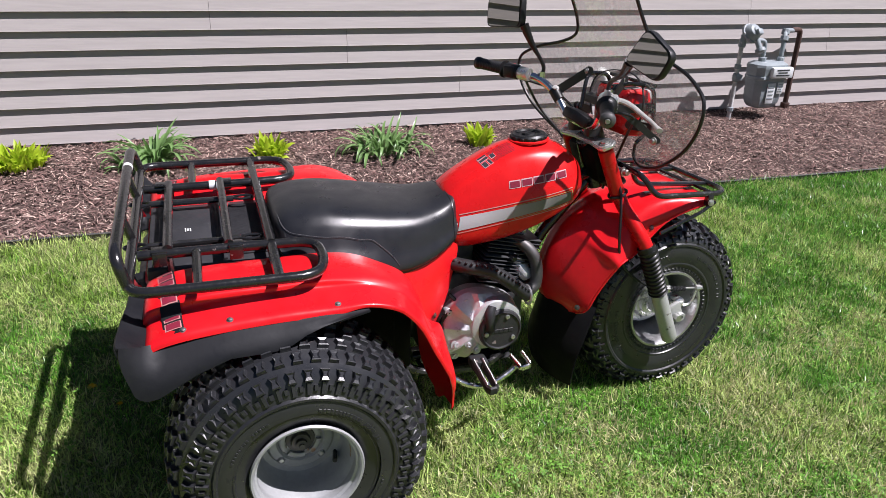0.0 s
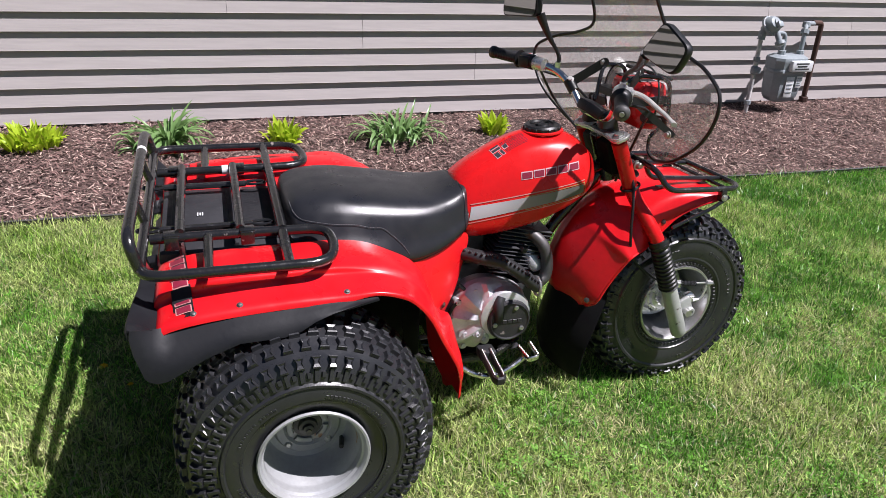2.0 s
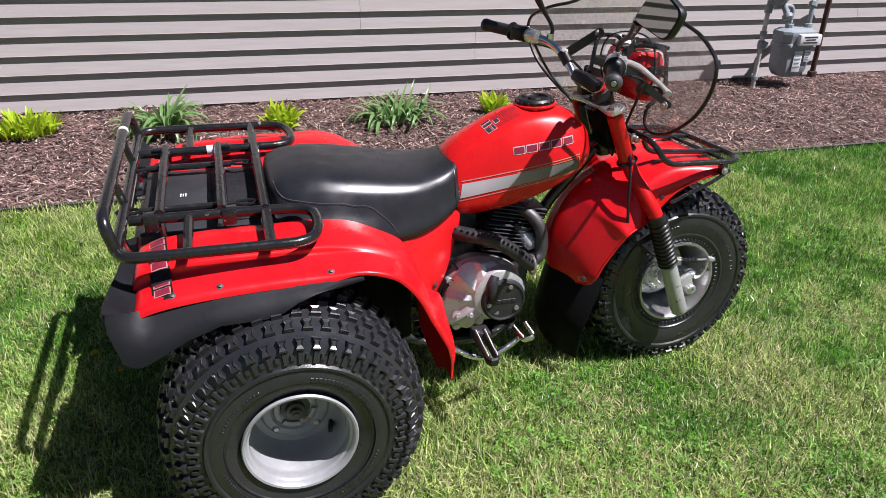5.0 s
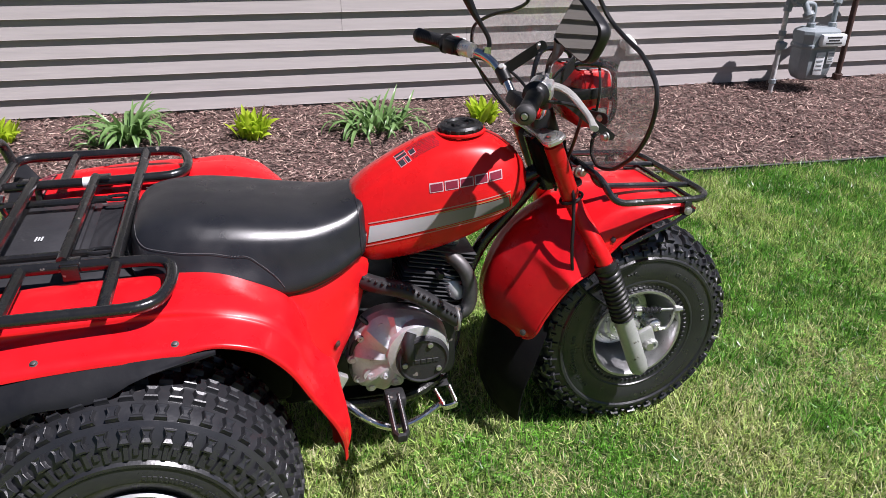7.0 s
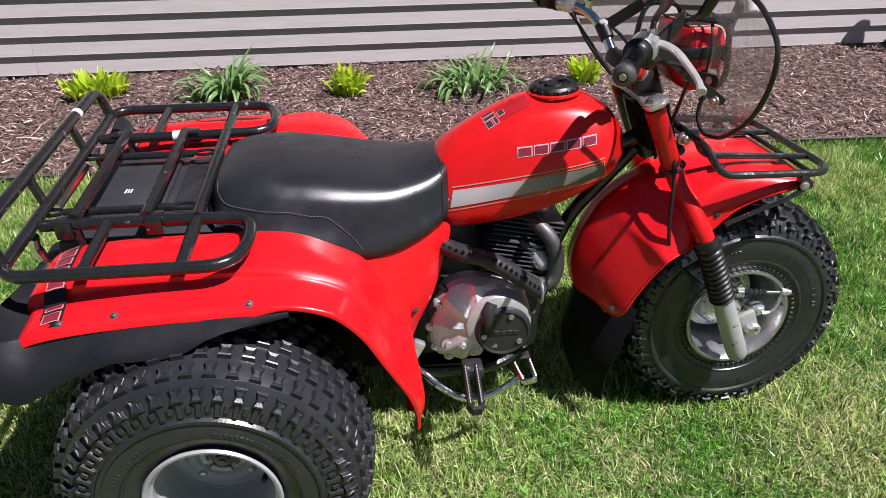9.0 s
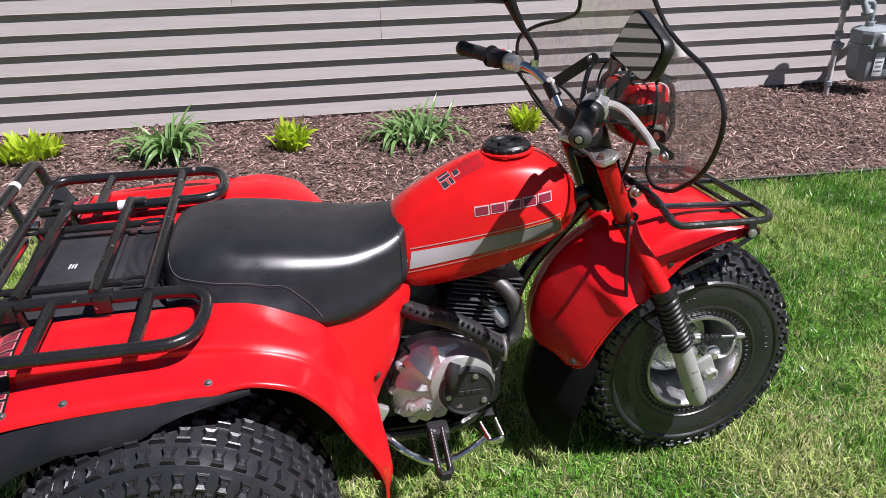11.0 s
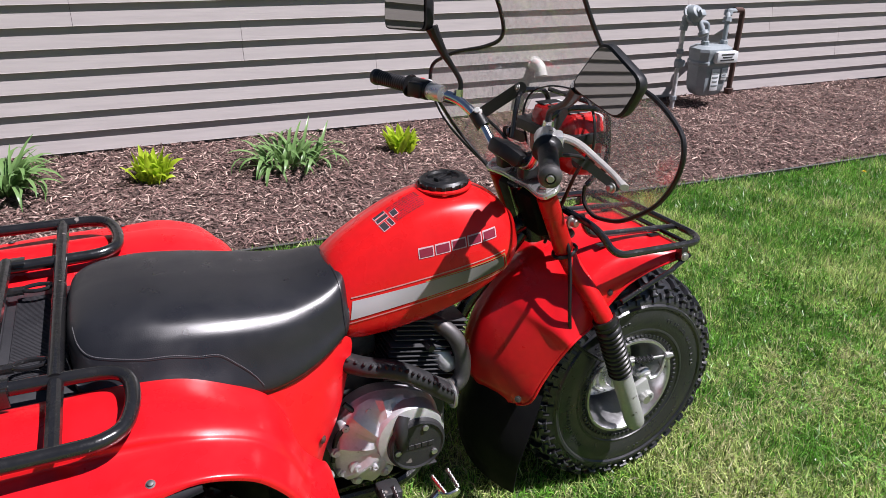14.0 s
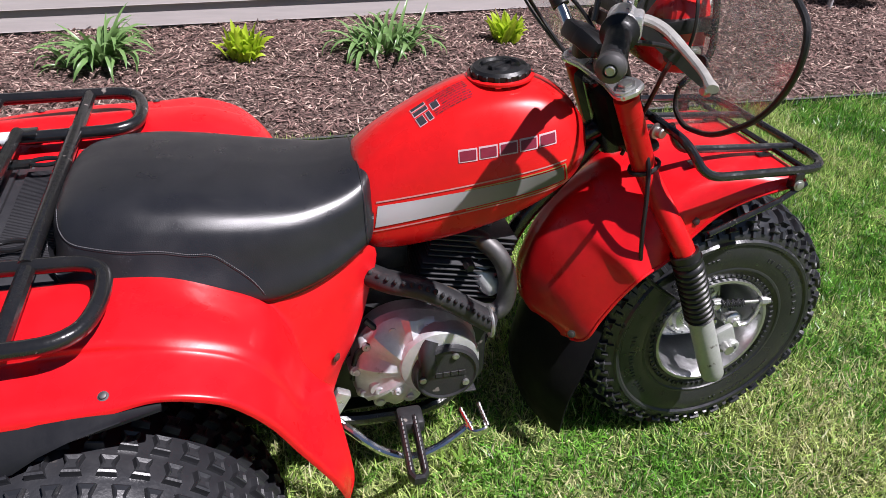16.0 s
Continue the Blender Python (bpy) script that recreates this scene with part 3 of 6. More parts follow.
def front_wheel():
    hub = thing("wheel", Matrix.Identity(4), "", "")
    hub.parent = trike
    tagged(hub, "front balloon tyre wheel with drum brake")
    base = STEER @ Matrix.Translation(FRONT) @ Matrix.Rotation(radians(90), 4, "X")
    build_tyre(hub, base, 0.26, 0.304, 0.226, 9, False, 30, 30, 1.3)
    prof = [(0.128, 0.104), (0.134, 0.116), (0.132, 0.123), (0.126, 0.123), (0.120, 0.112), (0.115, 0.070), (0.112, 0.0), (0.106, -0.028), (0.092, -0.036), (0.088, -0.028), (0.03, -0.028), (0.03, -0.04), (0.11, -0.04), (0.115, -0.08), (0.13, -0.1)]
    part("rim", moved(lathe(prof, 56), base), WHEEL_ALLOY, hub, "bare silver rim")
    bm = bmesh.new()
    for i in range(64):
        a = i * 2 * math.pi / 64
        block((0.008, 0.0058, 0.004), Matrix.Rotation(a, 4, "Z") @ Matrix.Translation((0.144, 0, 0.1235)), 0.0008, bm, 1)
    part("bead_ribs", moved(bm, base), RUBBER, hub)
    bm = lathe([(0.096, -0.034), (0.096, 0.008), (0.092, 0.014), (0.087, 0.014), (0.085, 0.022), (0.078, 0.023), (0.076, 0.028), (0.070, 0.028), (0.066, 0.040), (0.060, 0.050), (0.052, 0.051), (0.048, 0.060), (0.034, 0.064), (0.030, 0.085), (0.016, 0.09), (0.016, 0.108), (0, 0.109)], 48)
    drum = part("brake_drum", moved(bm, base), ALLOY, hub, "dull aluminium drum brake plate")
    for a, r, k in ((0.35, 0.058, 0.014), (1.1, 0.062, 0.010), (-0.5, 0.056, 0.012), (2.6, 0.060, 0.010)):
        bm = lathe([(k, 0.03), (k, 0.058), (k * 0.7, 0.062), (k * 0.7, 0.068), (0, 0.069)], 10, Matrix.Translation((r * math.cos(a), r * math.sin(a), 0)))
        part("drum_boss", moved(bm, base), ALLOY, drum)
    for i in range(9):
        a = 0.2 + i * 2 * math.pi / 9
        bm = block((0.030, 0.0045, 0.012), Matrix.Rotation(a, 4, "Z") @ Matrix.Translation((0.060, 0, 0.040)) @ Matrix.Rotation(0.85, 4, "Y"), 0.0015, None, 1)
        part("drum_rib", moved(bm, base), WHEEL_ALLOY, drum)
    return hub


front_wheel()


def half_ring(x, ctrl, per=4):
    """A closed ring in the plane x from a right-hand half profile (y out, z), top first."""
    h = spline([(0, y, z) for y, z in ctrl], per)
    right = [(x, -q.y, q.z) for q in h]
    left = [(x, q.y, q.z) for q in h[-2:0:-1]]
    return right + left


def sampled(rows, per=5):
    """Catmull-Rom through rows of numbers."""
    rows = [tuple(map(float, r)) for r in rows]
    out = []
    for i in range(len(rows) - 1):
        a, b, c, d = rows[max(i - 1, 0)], rows[i], rows[i + 1], rows[min(i + 2, len(rows) - 1)]
        for j in range(per):
            u = j / per
            out.append(tuple(0.5 * (2 * q + (r - p) * u + (2 * p - 5 * q + 4 * r - s) * u * u + (3 * q - p - 3 * r + s) * u ** 3) for p, q, r, s in zip(a, b, c, d)))
    out.append(rows[-1])
    return out


# x, bottom, top, half width
TANK = sampled([(0.472, 0.640, 0.742, 0.080), (0.484, 0.606, 0.762, 0.100), (0.525, 0.597, 0.795, 0.110), (0.60, 0.607, 0.838, 0.121), (0.67, 0.624, 0.868, 0.129), (0.74, 0.649, 0.878, 0.134),
                (0.80, 0.678, 0.872, 0.133), (0.845, 0.704, 0.852, 0.122), (0.875, 0.725, 0.826, 0.098), (0.893, 0.740, 0.800, 0.064), (0.900, 0.755, 0.785, 0.03)])


def tank_profile(zb, zt, w):
    h = zt - zb
    return [(0, zt), (w * 0.17, zt - 0.012 * h), (w * 0.36, zt - 0.050 * h), (w * 0.62, zt - 0.11 * h), (w * 0.84, zt - 0.31 * h), (w * 0.97, zb + 0.44 * h), (w, zb + 0.27 * h), (w * 0.97, zb + 0.11 * h), (w * 0.86, zb + 0.02 * h), (w * 0.5, zb), (0, zb)]


def tank_side(x, z):
    """The tank's right-hand surface at x and height z."""
    zb, zt, w = (float(np.interp(x, [r[0] for r in TANK], [r[i] for r in TANK])) for i in (1, 2, 3))
    h = spline([(0, a, b) for a, b in tank_profile(zb, zt, w)], 6)[::-1]
    zz = np.maximum.accumulate([q.z for q in h])
    return -float(np.interp(z, zz + np.arange(len(zz)) * 1e-7, [q.y for q in h]))


def fuel_tank():
    tank = part("fuel_tank", loft([half_ring(x, tank_profile(zb, zt, w), 5) for x, zb, zt, w in TANK]), RED_PAINT, trike, "glossy red steel fuel tank", 0.9)
    bm = bmesh.new()
    for s in (-1, 1):
        pts = []
        for x, zb, zt, w in TANK[2:-6]:
            pts.append((x, s * w * 0.80, zb + 0.006))
        sweep(bm, pts, 0.006, 8)
    part("tank_seam", bm, RED_PAINT, tank)
    m = Matrix.Translation((0.743, 0, 0.878)) @ Matrix.Rotation(radians(-3), 4, "Y")
    bm = lathe([(0.050, -0.010), (0.052, 0.0), (0.052, 0.008), (0.047, 0.013), (0.036, 0.014), (0.033, 0.010), (0.02, 0.010), (0.018, 0.014), (0, 0.014)], 48, m)
    for i in range(16):
        a = i * 2 * math.pi / 16
        block((0.006, 0.010, 0.010), m @ Matrix.Rotation(a, 4, "Z") @ Matrix.Translation((0.0515, 0, 0.004)), 0.002, bm, 1)
    block((0.05, 0.012, 0.010), m @ Matrix.Rotation(0.5, 4, "Z") @ Matrix.Translation((0, 0, 0.013)), 0.003, bm)
    part("fuel_cap", bm, BLACK_PLASTIC, tank, "black ribbed plastic fuel cap")
    part("cap_ring", lathe([(0.052, -0.01), (0.060, -0.006), (0.060, -0.002), (0.054, 0.0)], 40, m), RED_PAINT, tank)

    def decal(name, corners, mat, lift=0.0012, nx=24, nz=5, label=""):
        """A patch on the tank's side between four (x, z) corners: lower left, lower right, upper right, upper left."""
        (ax, az), (bx, bz), (cx, cz), (dx, dz) = corners
        for s in (1, -1):
            bm = bmesh.new()
            g = []
            for i in range(nx + 1):
                u, col = i / nx, []
                for j in range(nz + 1):
                    v = j / nz
                    x = (ax * (1 - u) + bx * u) * (1 - v) + (dx * (1 - u) + cx * u) * v
                    z = (az * (1 - u) + bz * u) * (1 - v) + (dz * (1 - u) + cz * u) * v
                    col.append(bm.verts.new((x, s * (tank_side(x, z) - lift), z)))
                g.append(col)
            for i in range(nx):
                for j in range(nz):
                    bm.faces.new((g[i][j], g[i + 1][j], g[i + 1][j + 1], g[i][j + 1]))
            part(name, bm, mat, tank, label)

    def at(u, v):
        """The stripe's own frame: u along it, v across."""
        x = 0.494 + (0.850 - 0.494) * u + 0.008 * v * (1 - u) - 0.014 * v * u
        lo, hi = 0.647 + 0.073 * u, 0.694 + 0.064 * u
        return x, lo + (hi - lo) * v

    decal("side_stripe", [at(0.01, 0.08), at(0.955, 0.14), at(0.965, 0.80), at(0.01, 0.92)], STRIPE, label="silver to charcoal tank stripe")
    for v0, v1 in ((-0.10, -0.04), (1.04, 1.10)):
        decal("pinstripe", [at(0.0, v0), at(0.99, v0), at(0.99, v1), at(0.0, v1)], GOLD_RED, 0.0013, nz=1)
    for v0, v1, e in ((0.02, 0.07, 0.965), (0.88, 0.93, 0.975)):
        decal("pinstripe", [at(0.45, v0), at(e, v0), at(e, v1), at(0.45, v1)], GOLD, 0.0016, nz=1)
    decal("pinstripe", [at(0.965, 0.02), at(0.972, 0.02), at(0.982, 0.93), at(0.975, 0.93)], GOLD, 0.0016, 1, 6)
    # emblem: five plain blocks, no lettering
    for i in range(5):
        x0 = 0.643 + i * 0.0345
        z0 = 0.765 + i * 0.0052
        w, h = 0.0315, 0.021
        decal("emblem_block", [(x0, z0), (x0 + w, z0 + 0.004), (x0 + w, z0 + h + 0.004), (x0, z0 + h)], PINK, 0.0010, 4, 3)
        decal("emblem_block", [(x0 + 0.0022, z0 + 0.0025), (x0 + w - 0.0022, z0 + 0.0065), (x0 + w - 0.0022, z0 + h + 0.0015), (x0 + 0.0022, z0 + h - 0.0025)], MAROON, 0.0018, 4, 3)
    # caution label on the top right of the tank, print too small to read
    rng = random.Random(2)

    def on_top(x, y):
        zb, zt, w = (float(np.interp(x, [r[0] for r in TANK], [r[k] for r in TANK])) for k in (1, 2, 3))
        h = spline([(0, a, b) for a, b in tank_profile(zb, zt, w)], 6)
        n = 20
        return Vector((x, -y, float(np.interp(y, [q.y for q in h[:n]], [q.z for q in h[:n]])) + 0.0012))

    def label(name, u0, u1, v0, v1, mat, lift):
        """A patch of the caution label: u along the tank to the cap, v down its right side, both 0 to 1."""
        bm = bmesh.new()
        q = [on_top(0.577 + 0.098 * u + 0.010 * v, 0.016 - 0.010 * u + 0.050 * v) + Vector((0, 0, lift)) for u, v in ((u0, v0), (u1, v0), (u1, (v0 + v1) / 2), (u1, v1), (u0, v1), (u0, (v0 + v1) / 2))]
        v = [bm.verts.new(p) for p in q]
        bm.faces.new((v[0], v[1], v[2], v[5]))
        bm.faces.new((v[5], v[2], v[3], v[4]))
        part(name, bm, mat, tank)

    for u0, u1, v0, v1 in ((0.0, 0.26, 0.02, 0.20), (0.0, 0.26, 0.24, 0.46), (0.0, 0.14, 0.52, 0.98), (0.17, 0.26, 0.52, 0.98), (0.30, 0.44, 0.30, 0.62)):
        label("label_edge", u0, u1, v0, v1, PINK, 0.0)
        label("label_bar", u0 + 0.012, u1 - 0.012, v0 + 0.022, v1 - 0.022, LABEL_DARK, 0.0008)
    for r in range(9):
        u = 0.48 if 2 < r < 6 else 0.31
        while u < 0.95:
            w = rng.uniform(0.03, 0.10)
            label("label_bar", u, min(u + w, 0.98), 0.04 + r * 0.105, 0.085 + r * 0.105, MAROON if rng.random() < 0.6 else LABEL_DARK, 0.0)
            u += w + 0.018


fuel_tank()

# x, bottom, top, half width below, half width above
SEAT_ROWS = sampled([(-0.004, 0.700, 0.728, 0.150, 0.100), (0.008, 0.664, 0.750, 0.188, 0.138), (0.044, 0.646, 0.764, 0.212, 0.158), (0.12, 0.642, 0.768, 0.224, 0.170), (0.21, 0.632, 0.758, 0.224, 0.174),
                     (0.30, 0.600, 0.744, 0.210, 0.168), (0.37, 0.603, 0.736, 0.192, 0.158), (0.43, 0.616, 0.737, 0.168, 0.138), (0.48, 0.634, 0.746, 0.141, 0.116), (0.502, 0.645, 0.750, 0.122, 0.098), (0.510, 0.67, 0.742, 0.10, 0.08)], 5)
SEAT_ROWS = [(r[0] - 0.075 * max(0, r[0] - 0.35), *r[1:]) for r in SEAT_ROWS]


def seat_profile(zb, zt, wb, wt):
    m = zt - 0.052
    return [(0, zt), (wt * 0.5, zt - 0.003), (wt * 0.84, zt - 0.012), (wt * 1.0, zt - 0.030), (wt + (wb - wt) * 0.30, m), (wt + (wb - wt) * 0.62, m - (m - zb) * 0.45), (wb - 0.001, zb + 0.012), (wb - 0.005, zb - 0.004), (wb - 0.03, zb - 0.016), (0, zb - 0.016)]


def seat_point(x, v):
    vals = [float(np.interp(x, [r[0] for r in SEAT_ROWS], [r[i] for r in SEAT_ROWS])) for i in (1, 2, 3, 4)]
    h = spline([(0, a, b) for a, b in seat_profile(*vals)], 8)
    q = h[min(len(h) - 1, int(v * (len(h) - 1)))]
    return q.y, q.z


def saddle():
    seat = part("seat", loft([half_ring(r[0], seat_profile(*r[1:]), 5) for r in SEAT_ROWS]), SEAT, trike, "padded black vinyl seat with grey stitching", 1.0)
    for s in (-1, 1):
        pts = []
        vv = np.linspace(0.1, 0.95, 120)
        for x, zz in ((0.010, 0.742), (0.016, 0.728), (0.032, 0.716), (0.062, 0.709), (0.11, 0.704), (0.16, 0.699), (0.20, 0.693), (0.232, 0.684), (0.258, 0.666), (0.285, 0.636), (0.303, 0.612)):
            y, z = min((seat_point(x, v) for v in vv), key=lambda q: abs(q[1] - zz))
            pts.append((x, s * (y + 0.0001), z + 0.0001))
        path = spline(pts, 6)
        part("piping", tube(path, 0.0011, 6), SEAT, seat)
        bm = bmesh.new()
        for i in range(0, len(path) - 1):
            for f in (0.0, 0.5):
                a = path[i].lerp(path[i + 1], f)
                c = path[i].lerp(path[i + 1], f + 0.3)
                off = Vector((0, s * 0.0004, 0.0040))
                sweep(bm, [a + off, c + off], 0.0006, 5)
        part("stitching", bm, THREAD, seat, "pale grey stitches")
    pts = []
    for v in np.linspace(0.02, 0.8, 14):
        y, z = seat_point(0.480, v)
        pts.append((0.480, -y - 0.0002, z + 0.0002))
    ring = [(x, -y, z) for x, y, z in pts[::-1]] + pts
    part("piping", tube(ring, 0.0022, 6), SEAT, seat)


saddle()


# the body leans a little to its right
LEAN = 0.074


def plateau(x):
    """Right half of the fender's section over the wheel: y out, z."""
    ze = float(np.interp(x, [-0.312, -0.296, -0.24, -0.14, -0.02, 0.09], [0.582, 0.606, 0.622, 0.633, 0.639, 0.639]))
    zt = float(np.interp(x, [-0.312, -0.296, -0.25, -0.14, 0.09], [0.616, 0.638, 0.654, 0.662, 0.664]))
    return [(0.0, 0.612), (0.10, 0.614), (0.155, 0.622), (0.192, zt - 0.014), (0.222, zt - 0.001), (0.29, zt + 0.004), (0.338, zt + 0.002), (0.354, zt - 0.003), (0.362, ze + 0.0085), (0.424, ze + 0.004), (0.441, ze - 0.002), (0.446, ze - 0.013)]


def fender_z(x, y):
    q = plateau(x)
    return float(np.interp(abs(y), [a for a, b in q], [b for a, b in q])) + LEAN * (y + 0.42)


def rear_fender(side):
    """Half of the rear fender: a plateau over the wheel that sweeps down to a pointed leg shield."""
    rows = [[(x, y, z) for y, z in plateau(x)] for x in (-0.312, -0.296, -0.24, -0.14, -0.02, 0.09)]
    # inner edge, fold and outer edge of the part that sweeps down in front of the wheel
    sweep_rows = [((0.17, 0.0, 0.604), (0.17, 0.195, 0.640), (0.170, 0.441, 0.641)), ((0.255, 0.08, 0.578), (0.245, 0.197, 0.606), (0.236, 0.439, 0.622)),
                  ((0.345, 0.166, 0.592), (0.298, 0.203, 0.577), (0.272, 0.436, 0.594)), ((0.428, 0.138, 0.604), (0.322, 0.207, 0.540), (0.306, 0.431, 0.548)),
                  ((0.496, 0.110, 0.590), (0.338, 0.212, 0.502), (0.336, 0.424, 0.486)), ((0.478, 0.125, 0.505), (0.344, 0.222, 0.450), (0.362, 0.419, 0.436)),
                  ((0.452, 0.141, 0.430), (0.348, 0.235, 0.394), (0.381, 0.416, 0.398)), ((0.414, 0.163, 0.366), (0.353, 0.250, 0.342), (0.394, 0.405, 0.355)),
                  ((0.390, 0.215, 0.325), (0.374, 0.285, 0.284), (0.400, 0.392, 0.318)), ((0.388, 0.338, 0.284), (0.392, 0.352, 0.280), (0.401, 0.386, 0.276))]
    # front crest of the lowest rows
    crest = {5: (0.384, 0.285, 0.464), 6: (0.397, 0.312, 0.408), 7: (0.405, 0.340, 0.368), 8: (0.408, 0.355, 0.322)}
    for n, (pi, ps, pe) in enumerate(sweep_rows):
        pi, ps, pe = Vector(pi), Vector(ps), Vector(pe)
        k = (0.9, 1.0, 0.95, 0.7, 0.45, 0.28, 0.16, 0.08, 0.0, 0.0)[n]
        out = Vector((0.35 + 0.05 * n, 0.1, 0.9 - 0.06 * n)).normalized()
        q = [pi, pi.lerp(ps, 0.45), pi.lerp(ps, 0.80), pi.lerp(ps, 0.97), ps.lerp(pe, 0.10) + out * 0.016 * k, ps.lerp(pe, 0.36) + out * 0.026 * k, ps.lerp(pe, 0.60) + out * 0.025 * k,
             ps.lerp(pe, 0.68) + out * 0.018 * k, ps.lerp(pe, 0.73) + out * 0.010 * k, ps.lerp(pe, 0.92) + out * 0.004 * k, pe, pe + Vector((-0.006, 0.002, -0.007))]
        if n in crest:
            pc = Vector(crest[n])
            q[4:10] = [ps.lerp(pc, 0.12), ps.lerp(pc, 0.55), ps.lerp(pc, 0.90), pc + Vector((0.004, 0.012, 0.003)), pc.lerp(pe, 0.42) + Vector((0.003, 0, 0.003)), pc.lerp(pe, 0.85)]
        rows.append([tuple(v) for v in q])
    cols = []
    for i in range(len(rows[0])):
        cols.append(spline([rw[i] for rw in rows], 5))
    grid = [[cols[i][j] for i in range(len(cols))] for j in range(len(cols[0]))]
    grid = [spline(g, 4) for g in grid]
    # the left half reaches a little further forward
    far = 0.024 if side > 0 else 0.0
    bm = loft([[(q.x + far * min(1, max(0, (q.x - 0.05) / 0.25)), q.y * side, q.z + LEAN * (q.y * side + 0.42)) for q in g] for g in grid], False, False)
    thick(bm, 0.0028)
    f = part("rear_fender", bm, RED, trike, "glossy red plastic rear fender with raised edge", 0.9)
    for x, z in ((-0.229, 0.640), (-0.133, 0.646), (0.10, 0.650)):
        bolt((x, side * 0.428, fender_z(min(x, 0.09), side * 0.428) + 0.001), (0, side * 0.45, 1), 0.0047, f, "rivet", EXHAUST, 0.005)
    bolt((0.409, side * 0.186, 0.440 + LEAN * 0.24 * (1 + side)), (0.74, side * 0.67, -0.1), 0.006, f, "screw", RUST, 0.004)
    # rubber mudguard strip under the edge
    rows = []
    for x, zt, zb, yo in ((0.168, 0.637, 0.633, 0.449), (0.12, 0.637, 0.626, 0.456), (0.06, 0.637, 0.617, 0.466), (0.022, 0.636, 0.606, 0.473), (-0.010, 0.636, 0.588, 0.476), (-0.047, 0.634, 0.580, 0.479), (-0.138, 0.628, 0.580, 0.482), (-0.206, 0.618, 0.556, 0.484),
                          (-0.265, 0.608, 0.526, 0.488), (-0.290, 0.606, 0.514, 0.490)):
        y0 = 0.434
        rows.append([(x, side * y0, zt), (x, side * (y0 + (yo - y0) * 0.5), zt - 0.006 - (zt - zb) * 0.25), (x, side * yo, (zt + zb) / 2 - 0.006), (x, side * (yo + 0.004), zb)])
    for rw in (((-0.310, 0.445, 0.612), (-0.314, 0.468, 0.600), (-0.314, 0.488, 0.560), (-0.310, 0.493, 0.511)), ((-0.330, 0.468, 0.626), (-0.336, 0.480, 0.610), (-0.334, 0.489, 0.570), (-0.325, 0.493, 0.517)),
               ((-0.350, 0.486, 0.640), (-0.353, 0.488, 0.622), (-0.349, 0.491, 0.585), (-0.334, 0.493, 0.528))):
        rows.append([(a, side * b, c) for a, b, c in rw])
    rows = [[(a, b, c + LEAN * (b + 0.42)) for a, b, c in rw] for rw in rows]
    bm = loft([[Vector(q) for q in rw] for rw in rows], False, False)
    thick(bm, 0.004)
    part("mudguard_strip", bm, FLAP, f, "scuffed dark grey rubber mudguard extension", 0.9)
    rows = []
    for y, xa, za, xl in ((0.12, -0.300, 0, -0.345), (0.20, -0.300, 0, -0.346), (0.28, -0.300, 0, -0.350), (0.36, -0.300, 0, -0.356), (0.43, -0.302, 0, -0.360), (0.446, -0.310, 0.611, -0.361), (0.468, -0.330, 0.625, -0.361), (0.485, -0.350, 0.639, -0.359)):
        lift = LEAN * (side * y + 0.42)
        za = za + lift if za else fender_z(-0.306, side * y) - 0.005
        zl = float(np.interp(y, [0.12, 0.25, 0.42, 0.49], [0.606, 0.612, 0.636, 0.637])) + lift
        rows.append([(xa, side * y, za), (xa * 0.5 + xl * 0.5, side * y, za * 0.5 + zl * 0.5 + 0.003), (xl + 0.004, side * y, zl + 0.001), (xl, side * y, zl - 0.004), (xl + 0.003, side * y, zl - 0.022)])
    part("rear_flap", thick(loft(rows, False, False), 0.004), FLAP, f, "black plastic flap behind the fender")
    # model decal along the rear edge: plain blocks
    def patch(name, x0, x1, y0, y1, mat, lift, label=""):
        bm = bmesh.new()
        n = 10
        g = [[bm.verts.new((x + 0.03 * (abs(y) - 0.19) / 0.25 * 0.7, side * y, fender_z(x + 0.03 * (abs(y) - 0.19) / 0.25 * 0.7, side * y) + lift)) for x in np.linspace(x0, x1, 5)] for y in np.linspace(y0, y1, n)]
        for i in range(n - 1):
            for j in range(4):
                bm.faces.new((g[i][j], g[i][j + 1], g[i + 1][j + 1], g[i + 1][j]))
        part(name, bm, mat, f, label)

    patch("decal", -0.288, -0.246, 0.192, 0.432, BLACK_PLASTIC, 0.0022, "black rear decal with pale unreadable blocks")
    for i in range(7):
        y = 0.20 + i * 0.0325
        patch("decal_bar", -0.284, -0.250, y, y + 0.026, GOLD_RED, 0.0030)
        patch("decal_bar", -0.2815, -0.2525, y + 0.0022, y + 0.0238, MAROON, 0.0038)


rear_fender(-1)
rear_fender(1)
# Added black blocks that stand in for the deep shade between seat and wheels.
part("inner_mudguard", block((0.07, 0.33, 0.25), Matrix.Translation((0.315, 0.0, 0.395)), 0.01, block((0.27, 0.37, 0.26), Matrix.Translation((0.165, 0.0, 0.425)), 0.02)), DULL_BLACK, trike, "dull black filler blocks added for the deep shade below the seat")


